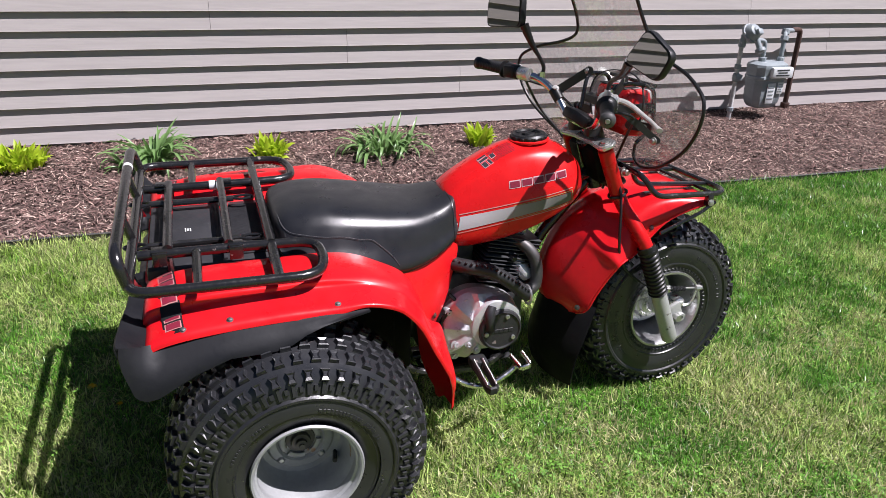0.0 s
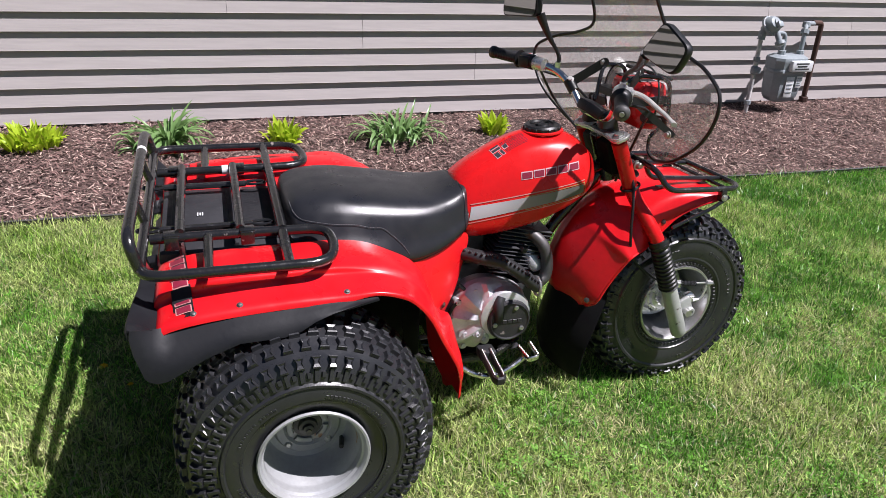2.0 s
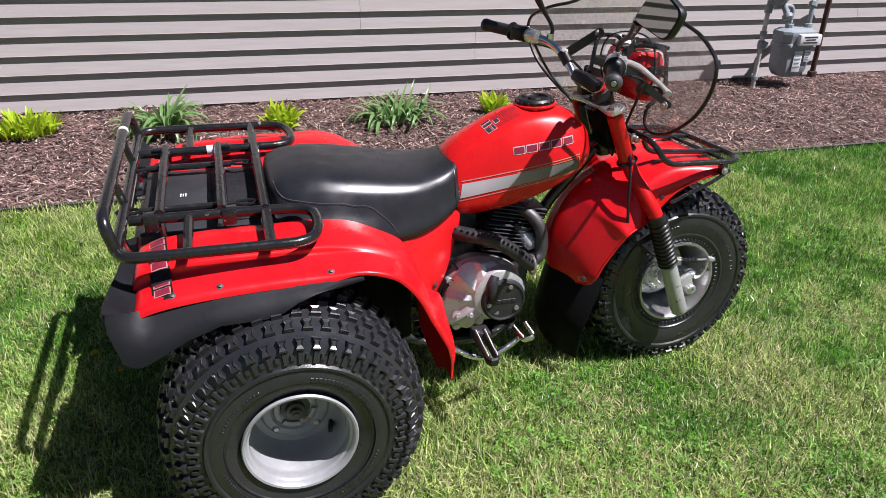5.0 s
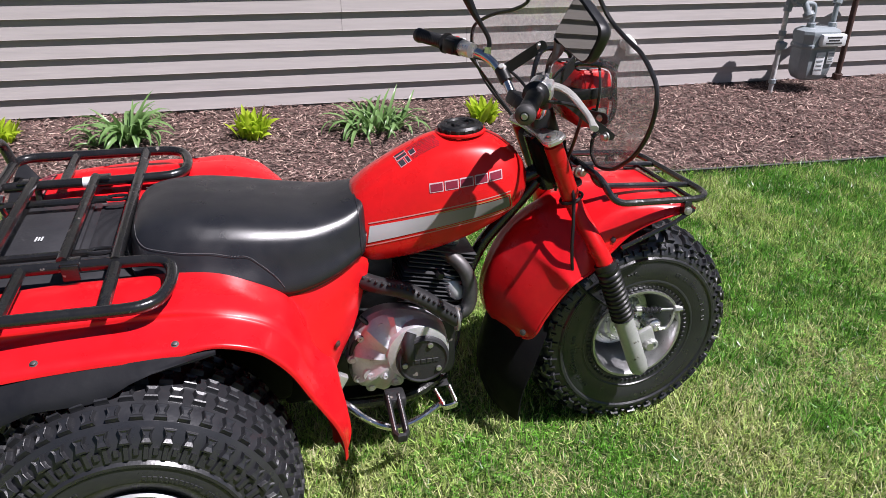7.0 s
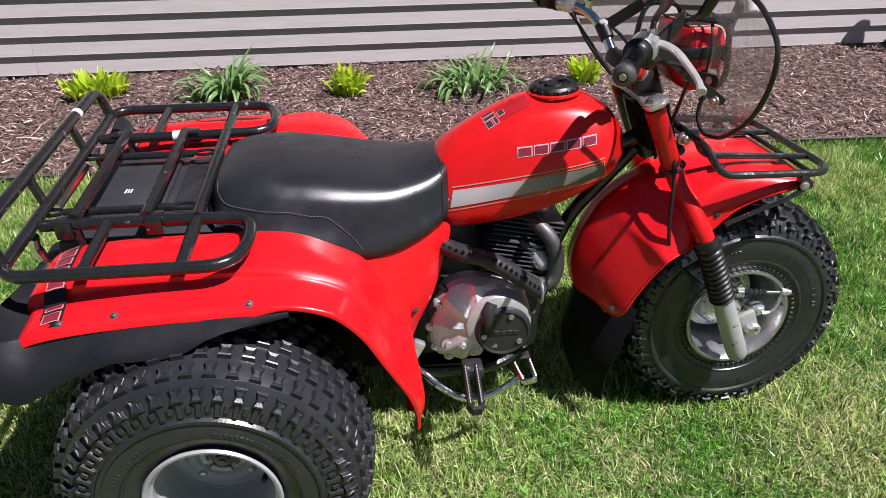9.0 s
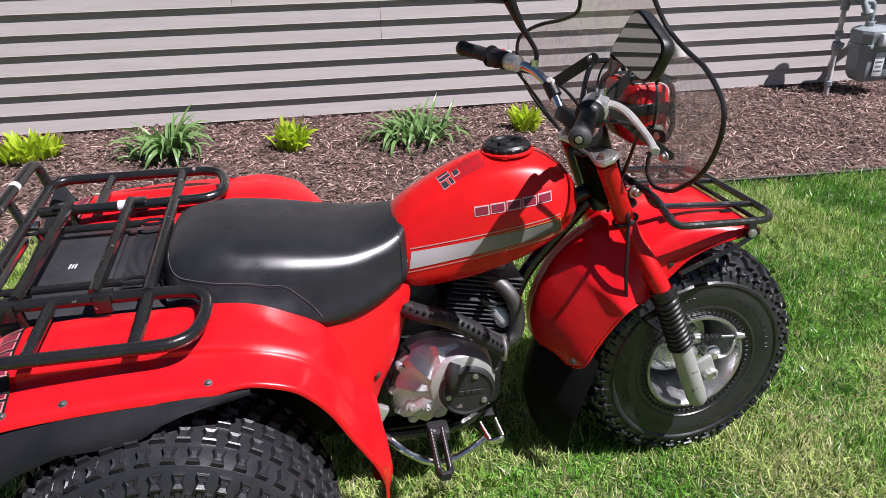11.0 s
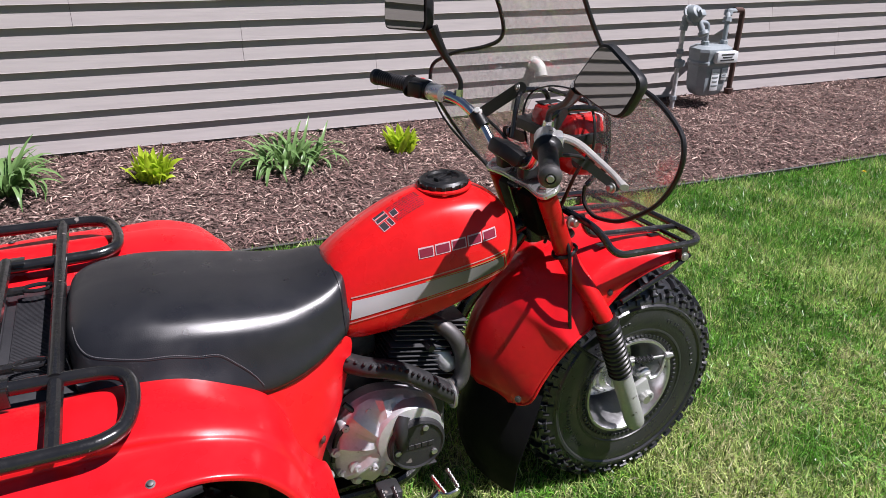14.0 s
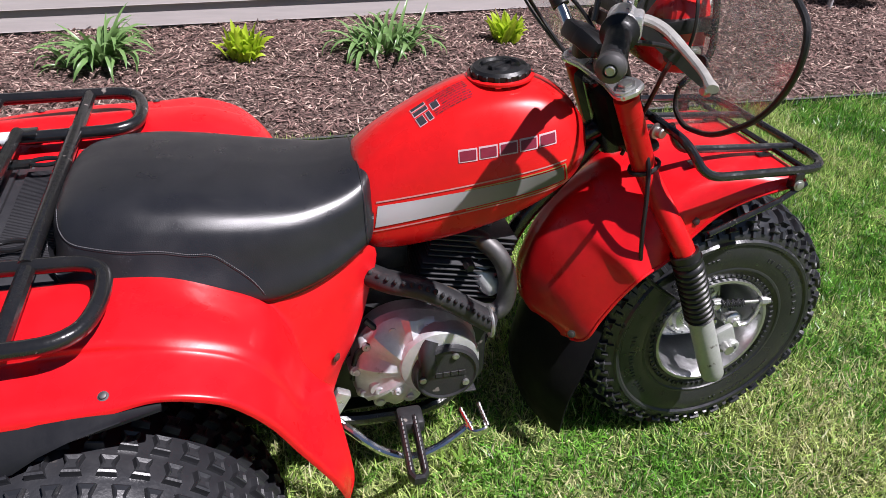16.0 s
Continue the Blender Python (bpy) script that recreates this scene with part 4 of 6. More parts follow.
def tool_box():
    """Black lidded box between the fender halves, behind the seat."""
    bm = block((0.325, 0.375, 0.05), Matrix.Translation((-0.1425, 0.0, 0.652)) @ Matrix.Rotation(LEAN, 4, "X"), 0.008)
    box = part("tool_box", bm, LID, trike, "black ribbed plastic tool box lid")
    bm = block((0.14, 0.22, 0.010), Matrix.Translation((-0.21, 0.04, 0.681)) @ Matrix.Rotation(LEAN, 4, "X"), 0.003)
    block((0.012, 0.34, 0.008), Matrix.Translation((-0.125, 0.0, 0.680)) @ Matrix.Rotation(LEAN, 4, "X"), 0.002, bm)
    part("lid_panel", bm, LID, box)
    bm = block((0.095, 0.30, 0.006), Matrix.Translation((-0.055, 0.0, 0.679)) @ Matrix.Rotation(LEAN, 4, "X"), 0.002)
    panel = part("lid_panel", bm, LID, box, "finely ribbed lid panel")
    bm = bmesh.new()
    for i in range(66):
        block((0.090, 0.0020, 0.0012), Matrix.Translation((-0.055, 0.0, 0.679)) @ Matrix.Rotation(LEAN, 4, "X") @ Matrix.Translation((0, -0.146 + i * 0.0045, 0.0033)), 0, bm)
    part("ribs", bm, LID, panel)
    bm = bmesh.new()
    for i, w in enumerate((0.028, 0.022, 0.026)):
        block((0.003, w * 0.8, 0.001), Matrix.Translation((-0.215 + i * 0.006, 0.0, 0.6855)), 0, bm)
    part("label_bar", bm, LABEL_WHITE, box, "small white unreadable label")
    # tray behind, down to the bumper
    rows = [[(-0.20, -0.2, 0.655), (-0.20, 0.2, 0.655)], [(-0.30, -0.2, 0.630), (-0.30, 0.2, 0.630)], [(-0.335, -0.19, 0.60), (-0.335, 0.19, 0.60)], [(-0.345, -0.17, 0.52), (-0.345, 0.17, 0.52)]]
    part("rear_tray", thick(loft(rows, False, False), 0.004), BLACK_PLASTIC, trike)


tool_box()


def rear_rack():
    rack = thing("rear_rack", Matrix.Translation((0, 0, 0.722)) @ Matrix.Rotation(0.063, 4, "X") @ Matrix.Translation((0, 0, -0.717)), "", "")
    rack.parent = trike
    tagged(rack, "chipped black tubular steel cargo rack")
    z, R = 0.718, 0.0122
    for s in (-1, 1):
        # side loop: long outer rail, rounded front, inner rail
        pts = [(-0.330, s * 0.10, z + 0.004), (-0.332, s * 0.385, z + 0.002), (0.070, s * 0.384, z), (0.096, s * 0.30, z), (0.086, s * 0.212, z), (-0.05, s * 0.206, z), (-0.318, s * 0.204, z)]
        part("rail", tube(rounded(pts, 0.055, 6), R, 12), BLACK_TUBE, rack)
        part("cross_tube", rod((-0.19, s * 0.208, z), (-0.19, s * 0.380, z), R * 0.9, 10), BLACK_TUBE, rack)
        part("cross_tube", rod((-0.018, s * 0.208, z), (-0.018, s * 0.380, z), R, 10), BLACK_TUBE, rack)
        # inner stay with eyelet ends
        part("stay", tube([(-0.30, s * 0.13, z - 0.014), (-0.085, s * 0.13, z - 0.014)], R * 0.72, 10), BLACK_TUBE, rack)
        for x in (-0.326, -0.060):
            ring = [(x + 0.026 * math.cos(a), s * 0.13 + 0.0125 * math.sin(a), z - 0.012) for a in (2 * math.pi * i / 16 for i in range(16))]
            part("tie_eyelet", tube(ring, 0.0042, 8, True), BLACK_TUBE, rack)
        # support legs down to the frame
        part("support", tube(rounded([(-0.25, s * 0.21, z - 0.006), (-0.25, s * 0.19, 0.60), (-0.22, s * 0.17, 0.5)], 0.03), R * 0.7, 8), BLACK_TUBE, rack)
        for x in (-0.27, -0.10):
            bm = block((0.035, 0.03, 0.006), Matrix.Translation((x, s * 0.206, z + 0.011)), 0.002)
            block((0.032, 0.006, 0.034), Matrix.Translation((x, s * 0.222, z - 0.006)), 0.002, bm)
            part("bracket", bm, BLACK_TUBE, rack)
        # chrome strut under the rear
        part("strut", tube(spline([(-0.335, s * 0.21, z - 0.02), (-0.34, s * 0.20, 0.66), (-0.31, s * 0.21, 0.60)], 6), 0.011, 10), CHROME, rack, "chrome tube end")
    for x, w, r in ((-0.252, 0.206, 0.0115), (-0.115, 0.206, 0.011)):
        part("cross_tube", rod((x, -w, z + 0.012), (x, w, z + 0.012), r, 10), BLACK_TUBE, rack)
    part("cross_tube", rod((-0.018, -0.212, z + 0.004), (-0.018, 0.212, z + 0.004), R * 1.05, 12), BLACK_TUBE, rack)
    part("cross_tube", rod((-0.330, -0.12, z + 0.004), (-0.330, 0.12, z + 0.004), R, 12), BLACK_TUBE, rack)
    # raised backrest hoop
    hoop = [(-0.330, -0.350, z), (-0.348, -0.350, z + 0.074), (-0.348, 0.345, z + 0.074), (-0.330, 0.345, z)]
    part("backrest_hoop", tube(rounded(hoop, 0.05, 6), R * 1.05, 12), BLACK_TUBE, rack)
    for y in (-0.13, 0.13):
        part("upright", rod((-0.330, y, z + 0.004), (-0.348, y, z + 0.074), R * 0.8, 10), BLACK_TUBE, rack)
    part("tape", rod((-0.348, 0.175, z + 0.074), (-0.348, 0.193, z + 0.074), R * 1.1, 12), WHITE, rack, "scrap of white tape")
    part("tape", rod((-0.145, 0.205, z), (-0.128, 0.205, z), R * 1.12, 12), LABEL_WHITE, rack, "pale tape band")
    part("grab_tube", tube([(-0.33, -0.10, z - 0.02), (-0.33, 0.10, z - 0.02)], 0.012, 10), CHROME, rack)


rear_rack()


def front_end():
    # -- fork --
    fork = thing("front_fork", Matrix.Identity(4), "", "")
    fork.parent = trike
    tagged(fork, "red front fork with silver lower legs")
    top, low = Vector((0.918, 0, 0.893)), Vector((1.196, 0, 0.240))

    def on(u, s):
        p = top.lerp(low, u)
        y = float(np.interp(u, [0.0, 0.25, 0.31, 0.46, 0.52, 1.0], [0.102, 0.100, 0.112, 0.184, 0.194, 0.186]))
        return Vector((p.x, s * y, p.z))

    for s in (-1, 1):
        steered("fork_cover", rod(on(0.060, s), on(0.262, s), 0.0222, 24), RED_PAINT, fork, "red upper fork cover")
        steered("fork_tube", tube([on(u, s) for u in (0.22, 0.25, 0.28, 0.32, 0.38, 0.43, 0.47, 0.50)], 0.0212, 20), RED_PAINT, fork, "red upper fork tube")
        steered("fork_collar", rod(on(0.488, s), on(0.508, s), 0.0275, 20), BLACK_PLASTIC, fork)
        pts, rr = [], []
        for i in range(45):
            pts.append(on(0.508 + 0.222 * i / 44, s))
            rr.append((0.0285, 0.0295, 0.0285, 0.0235)[i % 4])
        rr[0], rr[1], rr[-1] = 0.030, 0.030, 0.030
        steered("fork_boot", sweep(bmesh.new(), pts, rr, 20), BLACK_PLASTIC, fork, "ribbed black rubber boot")
        steered("fork_leg", sweep(bmesh.new(), [on(0.72, s), on(0.74, s), on(0.97, s), on(1.0, s), on(1.015, s)], [0.0205, 0.0225, 0.0230, 0.0215, 0.014], 20, flat=1.12), FORK, fork, "scuffed silver lower fork leg")
        bm = rod(Vector((FRONT.x, s * 0.10, FRONT.z)), Vector((FRONT.x, s * 0.20, FRONT.z)), 0.011, 12)
        steered("axle_nut", bm, STEEL, fork)
        b = block((0.046, 0.018, 0.064), Matrix.Translation((FRONT.x + 0.004, s * 0.172, FRONT.z + 0.012)) @ Matrix.Rotation(-0.4, 4, "Y"), 0.009)
        lathe([(0.016, 0.0), (0.016, 0.012), (0.013, 0.016), (0.007, 0.016), (0.007, 0.012), (0, 0.012)], 18, axis_pose((FRONT.x + 0.016, s * 0.176, FRONT.z - 0.002), (0, s, 0)), b)
        steered("axle_lug", b, FORK, fork)
        steered("strap", tube([on(0.268, s) + Vector((0.0255 * math.cos(a), 0.0245 * math.sin(a), 0.010 * math.cos(a))) for a in (2 * math.pi * i / 16 for i in range(16))], 0.0042, 8, True), BLACK_PLASTIC, fork)
    # clamps
    bm = bmesh.new()
    outline = [(-0.016, -0.126), (0.012, -0.130), (0.032, -0.116), (0.034, -0.09), (0.018, -0.05), (0.020, 0.0), (0.018, 0.05), (0.034, 0.09), (0.032, 0.116), (0.012, 0.130), (-0.014, 0.126), (-0.024, 0.11), (-0.016, 0.05), (-0.016, -0.05), (-0.024, -0.11)]
    tilt = Matrix.Translation((0.932, 0, 0.860)) @ Matrix.Rotation(math.atan2(0.36, 0.93) * -1, 4, "Y")
    vs = [bm.verts.new((x, y, 0)) for x, y in outline]
    bmesh.ops.extrude_face_region(bm, geom=[bm.faces.new(vs)])
    for v in bm.verts[len(vs):]:
        v.co.z = 0.013
    bmesh.ops.bevel(bm, geom=bm.edges[:], offset=0.004, segments=2, affect="EDGES")
    steered("top_clamp", moved(bm, tilt), ALLOY, fork, "cast aluminium top fork clamp")
    for s in (-1, 1):
        m = tilt @ Matrix.Translation((0.004, s * 0.102, 0.013))
        steered("fork_cap", lathe([(0.018, 0), (0.018, 0.003), (0.013, 0.004), (0.013, 0.008), (0.010, 0.009), (0, 0.009)], 6, m), STEEL, fork)
    bm = block((0.055, 0.20, 0.022), Matrix.Translation((0.998, 0, 0.745)) @ Matrix.Rotation(-0.37, 4, "Y"), 0.01)
    steered("lower_clamp", bm, BLACK_METAL, fork)
    steered("stem_cover", block((0.075, 0.15, 0.12), Matrix.Translation((0.962, 0, 0.805)) @ Matrix.Rotation(-0.37, 4, "Y"), 0.02), DULL_BLACK, fork, "black steering stem cover")
    steered("steering_stem", rod((0.945, 0, 0.91), (1.0, 0, 0.77), 0.028, 16), BLACK_METAL, fork)
    # -- fender --
    rows = []
    for a, rc, re, w in ((175.5, 0.366, 0.336, 0.090), (173, 0.380, 0.320, 0.126), (168.5, 0.402, 0.314, 0.148), (160, 0.428, 0.307, 0.153), (150, 0.440, 0.304, 0.160), (142, 0.446, 0.308, 0.170), (138.3, 0.447, 0.311, 0.175), (134, 0.445, 0.303, 0.171), (127, 0.438, 0.292, 0.166), (115, 0.422, 0.304, 0.160), (104, 0.406, 0.330, 0.162), (94, 0.397, 0.352, 0.172), (86, 0.394, 0.368, 0.180), (79.5, 0.396, 0.380, 0.178), (77.3, 0.392, 0.384, 0.170)):
        t = radians(a)
        cx, cz = math.cos(t), math.sin(t)

        def at(u, y):
            rad = re + (rc - re) * u
            return (FRONT.x + rad * cx, y, FRONT.z + rad * cz)
        f = float(np.interp(a, [100, 142], [0, 1]))
        prof = [(0, 1.0), (0.33, 0.97 - 0.17 * f), (0.68, 0.92 - 0.51 * f), (0.90, 0.84 - 0.69 * f), (1.0, 0.30 - 0.26 * f), (1.02, 0.0)]
        rows.append([at(u, -w * k) for k, u in prof[::-1]] + [(at(0.97, 0.0))] + [at(u, w * k) for k, u in prof])
        rows[-1][6] = at(1.0, 0.0)
        rows[-1][5], rows[-1][7] = at(0.99, -w * 0.15), at(0.99, w * 0.15)
    cols = [spline([q[i] for q in rows], 5) for i in range(13)]
    grid = [spline([c[j] for c in cols], 3) for j in range(len(cols[0]))]
    fender = steered("front_fender", thick(loft(grid, False, False), 0.003), RED, trike, "glossy red plastic front fender")
    for k in (0, -1):
        steered("fender_lip", tube([g[k] for g in grid[3:]], 0.0036, 8), RED, fender)
    for a, r, y in ((169.6, 0.340, -0.132), (112, 0.332, -0.160), (169.6, 0.340, 0.132)):
        t = radians(a)
        p = STEER @ Vector((FRONT.x + r * math.cos(t), y, FRONT.z + r * math.sin(t)))
        bolt(p, (-0.6, -0.8, 0.2), 0.0055, fender, "screw", EXHAUST, 0.004)
    rows = []
    for z, x, w in ((0.43, 0.842, 0.100), (0.37, 0.836, 0.126), (0.28, 0.822, 0.146), (0.20, 0.816, 0.150), (0.14, 0.828, 0.146), (0.100, 0.842, 0.138)):
        rows.append([(x + (0.035 + 0.30 * max(0, z - 0.1)) * (y / w) ** 2, y, z) for y in np.linspace(-w, w, 9)])
    cols = [spline([q[i] for q in rows], 4) for i in range(9)]
    steered("mud_flap", thick(loft([[c[j] for c in cols] for j in range(len(cols[0]))], False, False), 0.005), DULL_BLACK, fender, "black rubber mud flap")
    # -- front rack --
    rack = thing("front_rack", Matrix.Identity(4), "", "")
    rack.parent = trike
    tagged(rack, "small black tubular rack over the front fender")
    z = 0.716
    loop = [(1.038, -0.160, z + 0.065), (1.058, -0.196, z + 0.014), (1.300, -0.190, z + 0.001), (1.332, -0.155, z), (1.332, 0.155, z), (1.300, 0.190, z + 0.001), (1.058, 0.196, z + 0.014), (1.038, 0.160, z + 0.065)]
    steered("rail", tube(rounded([(1.02, -0.055, z + 0.078)] + loop + [(1.02, 0.055, z + 0.078)], 0.035, 5), 0.0085, 10), BLACK_TUBE, rack)
    for y in (-0.085, 0.085):
        steered("rail", tube(rounded([(1.045, y, z + 0.07), (1.068, y, z + 0.018), (1.332, y, z - 0.003)], 0.03, 5), 0.0075, 10), BLACK_TUBE, rack)
    steered("cross_tube", rod((1.285, -0.186, z - 0.004), (1.285, 0.186, z - 0.004), 0.0055, 8), BLACK_TUBE, rack)
    for s in (-1, 1):
        for x in (1.11, 1.26):
            steered("tab", block((0.03, 0.016, 0.004), Matrix.Translation((x, s * 0.090, z - 0.010)), 0.0015), BLACK_TUBE, rack)
        steered("brace", tube([(1.275, s * 0.198, z - 0.022), (1.22, s * 0.204, 0.668), (1.085, s * 0.205, 0.618)], 0.0055, 8), BLACK_TUBE, rack)
        steered("bracket", block((0.02, 0.02, 0.035), Matrix.Translation((1.255, s * 0.192, z - 0.016)), 0.003), BLACK_TUBE, rack)
        bolt(STEER @ Vector((1.255, s * 0.203, z - 0.021)), (0, s, 0.1), 0.007, rack, "bolt")
        steered("stay", tube(rounded([(1.02, s * 0.055, z + 0.078), (0.99, s * 0.05, z + 0.10), (0.985, s * 0.05, z + 0.13)], 0.02), 0.0075, 8), BLACK_TUBE, rack)
        bolt(STEER @ Vector((1.015, s * 0.085, z + 0.062)), (0.3, s, 0), 0.010, rack, "bolt", h=0.02)
    # -- brake gear --
    X, Z = FRONT.x, FRONT.z
    arm = spline([(X + 0.104, -0.136, Z + 0.060), (X + 0.100, -0.134, Z + 0.030), (X + 0.088, -0.132, Z + 0.008), (X + 0.066, -0.130, Z + 0.004)], 5)
    steered("brake_arm", sweep(bmesh.new(), arm, 0.0085, 10, flat=0.6), ALLOY, fork, "pale alloy drum brake arm")
    steered("brake_cam", lathe([(0.020, -0.03), (0.020, 0.008), (0.015, 0.012), (0.009, 0.013), (0.009, 0.020), (0, 0.020)], 18, axis_pose((X + 0.062, -0.112, Z + 0.008), (0, -1, 0))), ALLOY, fork)
    steered("brake_rod", rod((X - 0.02, -0.136, Z + 0.078), (X + 0.128, -0.136, Z + 0.062), 0.0036, 8), STEEL, fork)
    steered("adjuster_nut", lathe([(0.006, -0.014), (0.0105, -0.010), (0.0105, 0.004), (0.0075, 0.007), (0.0075, 0.014), (0, 0.015)], 8, axis_pose((X + 0.112, -0.136, Z + 0.0635), (1, 0, -0.1))), STEEL, fork)
    steered("cable_stop", block((0.022, 0.012, 0.026), Matrix.Translation((X - 0.004, -0.130, Z + 0.072)), 0.004), ALLOY, fork)
    spring = []
    for i in range(57):
        u = i / 56
        q = Vector((X + 0.004 + 0.056 * u, -0.136, Z + 0.0755 - 0.0065 * u))
        spring.append(q + Vector((0, 0.0080 * math.cos(i * 1.45), 0.0080 * math.sin(i * 1.45))))
    steered("brake_spring", tube(spring, 0.0019, 5), BLACK_METAL, fork)
    cable = [(FRONT.x - 0.015, -0.136, FRONT.z + 0.078), (1.12, -0.145, 0.415), (1.04, -0.145, 0.47), (0.992, -0.158, 0.53), (0.978, -0.160, 0.60), (0.982, -0.145, 0.68), (0.985, -0.12, 0.745), (0.965, -0.07, 0.82), (0.945, -0.04, 0.86)]
    steered("brake_cable", tube(spline(cable, 8), 0.0042, 8), BLACK_PLASTIC, fork)
    # -- handlebar --
    bar = thing("handlebar", Matrix.Identity(4), "", "")
    bar.parent = trike
    tagged(bar, "chrome handlebar with black rubber grips")
    BAR = [(0.912, 0.0, 0.908), (0.908, 0.075, 0.910), (0.898, 0.125, 0.965), (0.868, 0.185, 1.012), (0.815, 0.235, 1.024), (0.745, 0.385, 1.034)]
    half = rounded(BAR, 0.05, 6)
    near = rounded([(0.912, 0.0, 0.908), (0.908, -0.075, 0.910), (0.900, -0.115, 0.965), (0.880, -0.165, 1.020), (0.838, -0.225, 1.024), (0.740, -0.385, 1.011)], 0.05, 6)
    full = near[::-1] + half[1:]
    steered("bar", tube(full, 0.0111, 16), CHROME, bar, "chromed steel bar")
    for s in (-1, 1):
        a, e = Vector((0.7915, s * 0.285, 1.0275)), Vector((0.745, s * 0.385, 1.034))
        if s < 0:
            a, e = Vector((0.8055, -0.278, 1.0195)), Vector((0.740, -0.385, 1.011))
        dd = (e - a).normalized()
        pts, rr = [], []
        for i in range(33):
            pts.append(a.lerp(e, i / 32))
            rr.append(0.0178 if i % 2 else 0.0166)
        rr[0] = rr[1] = 0.027
        rr[2] = 0.020
        rr[-3] = rr[-2] = rr[-1] = 0.0190
        steered("grip", sweep(bmesh.new(), pts, rr, 18), BLACK_PLASTIC, bar, "black rubber hand grip")
        steered("bar_end", lathe([(0.0185, -0.004), (0.0200, 0.0), (0.0185, 0.008), (0.013, 0.013), (0.009, 0.014), (0.008, 0.010), (0, 0.010)], 20, axis_pose(e, dd)), EXHAUST, bar, "scuffed grey bar end weight")
        steered("end_screw", lathe([(0.0065, 0.009), (0.0065, 0.014), (0.005, 0.015), (0, 0.0135)], 10, axis_pose(e, dd)), STEEL, bar)
        c = Vector((0.805, 0.256, 1.0255)) if s > 0 else Vector((0.8255, -0.245, 1.022))
        m = axis_pose(c, dd)
        b = lathe([(0.0, -0.026), (0.019, -0.026), (0.023, -0.022), (0.023, 0.022), (0.019, 0.026), (0, 0.026)], 20, m)
        block((0.030, 0.036, 0.04), m @ Matrix.Translation((0.014, 0, 0)), 0.006, b)
        steered("control_housing", b, ALLOY if s < 0 else BLACK_PLASTIC, bar, "" if s < 0 else "black switch housing with red switch")
        if s > 0:
            steered("perch", lathe([(0, -0.02), (0.019, -0.02), (0.021, 0.015), (0.018, 0.02), (0, 0.02)], 18, axis_pose(c - dd * 0.045, dd)), ALLOY, bar)
            for k, mt in ((0.016, LENS_RED), (-0.008, LABEL_WHITE)):
                steered("switch", block((0.012, 0.014, 0.010), m @ Matrix.Translation((-0.02, 0.012, k)), 0.002), mt, bar)
        # lever
        lv = [(0.842, s * 0.228, 1.022), (0.866, s * 0.238, 1.023), (0.882, s * 0.268, 1.016), (0.882, s * 0.325, 1.002), (0.874, s * 0.38, 0.993), (0.860, s * 0.426, 0.987)]
        path = spline(lv, 5)
        rr = [0.0120 - 0.0058 * i / (len(path) - 1) for i in range(len(path))]
        rr[-1], rr[-2], rr[-3] = 0.0085, 0.0095, 0.0085
        if s < 0:
            steered("lever", sweep(bmesh.new(), path, rr, 10, flat=0.7), IVORY, bar, "worn silver brake lever with ball end")
        steered("bar_clamp", block((0.045, 0.032, 0.05), Matrix.Translation((0.922, s * 0.045, 0.905)), 0.008), BLACK_METAL, bar)
    bm = bmesh.new()
    for x, y, z, a in ((0.900, -0.02, 0.926, 0.5), (0.912, 0.03, 0.922, -0.35), (0.893, 0.012, 0.934, 0.15)):
        block((0.054, 0.056, 0.034), Matrix.Translation((x, y, z)) @ Matrix.Rotation(0.3, 4, "Y") @ Matrix.Rotation(a, 4, "Z") @ Matrix.Rotation(a * 0.5, 4, "X"), 0.009, bm)
    steered("bar_cover", bm, BLACK_PLASTIC, bar, "black plastic handlebar cover")
    # cables
    for pts in ([(0.82, 0.25, 1.005), (0.95, 0.24, 0.96), (0.99, 0.12, 0.88), (0.98, 0.04, 0.75)], [(0.83, -0.255, 1.0), (0.93, -0.22, 0.97), (0.985, -0.12, 0.89), (0.975, -0.05, 0.72)], [(0.84, 0.235, 1.0), (0.93, 0.30, 0.90), (0.97, 0.20, 0.82), (0.96, 0.06, 0.78)], [(0.90, 0.12, 0.96), (0.93, 0.08, 0.90), (0.93, 0.05, 0.80)]):
        steered("control_cable", tube(spline(pts, 8), 0.004, 8), BLACK_PLASTIC, bar)


front_end()


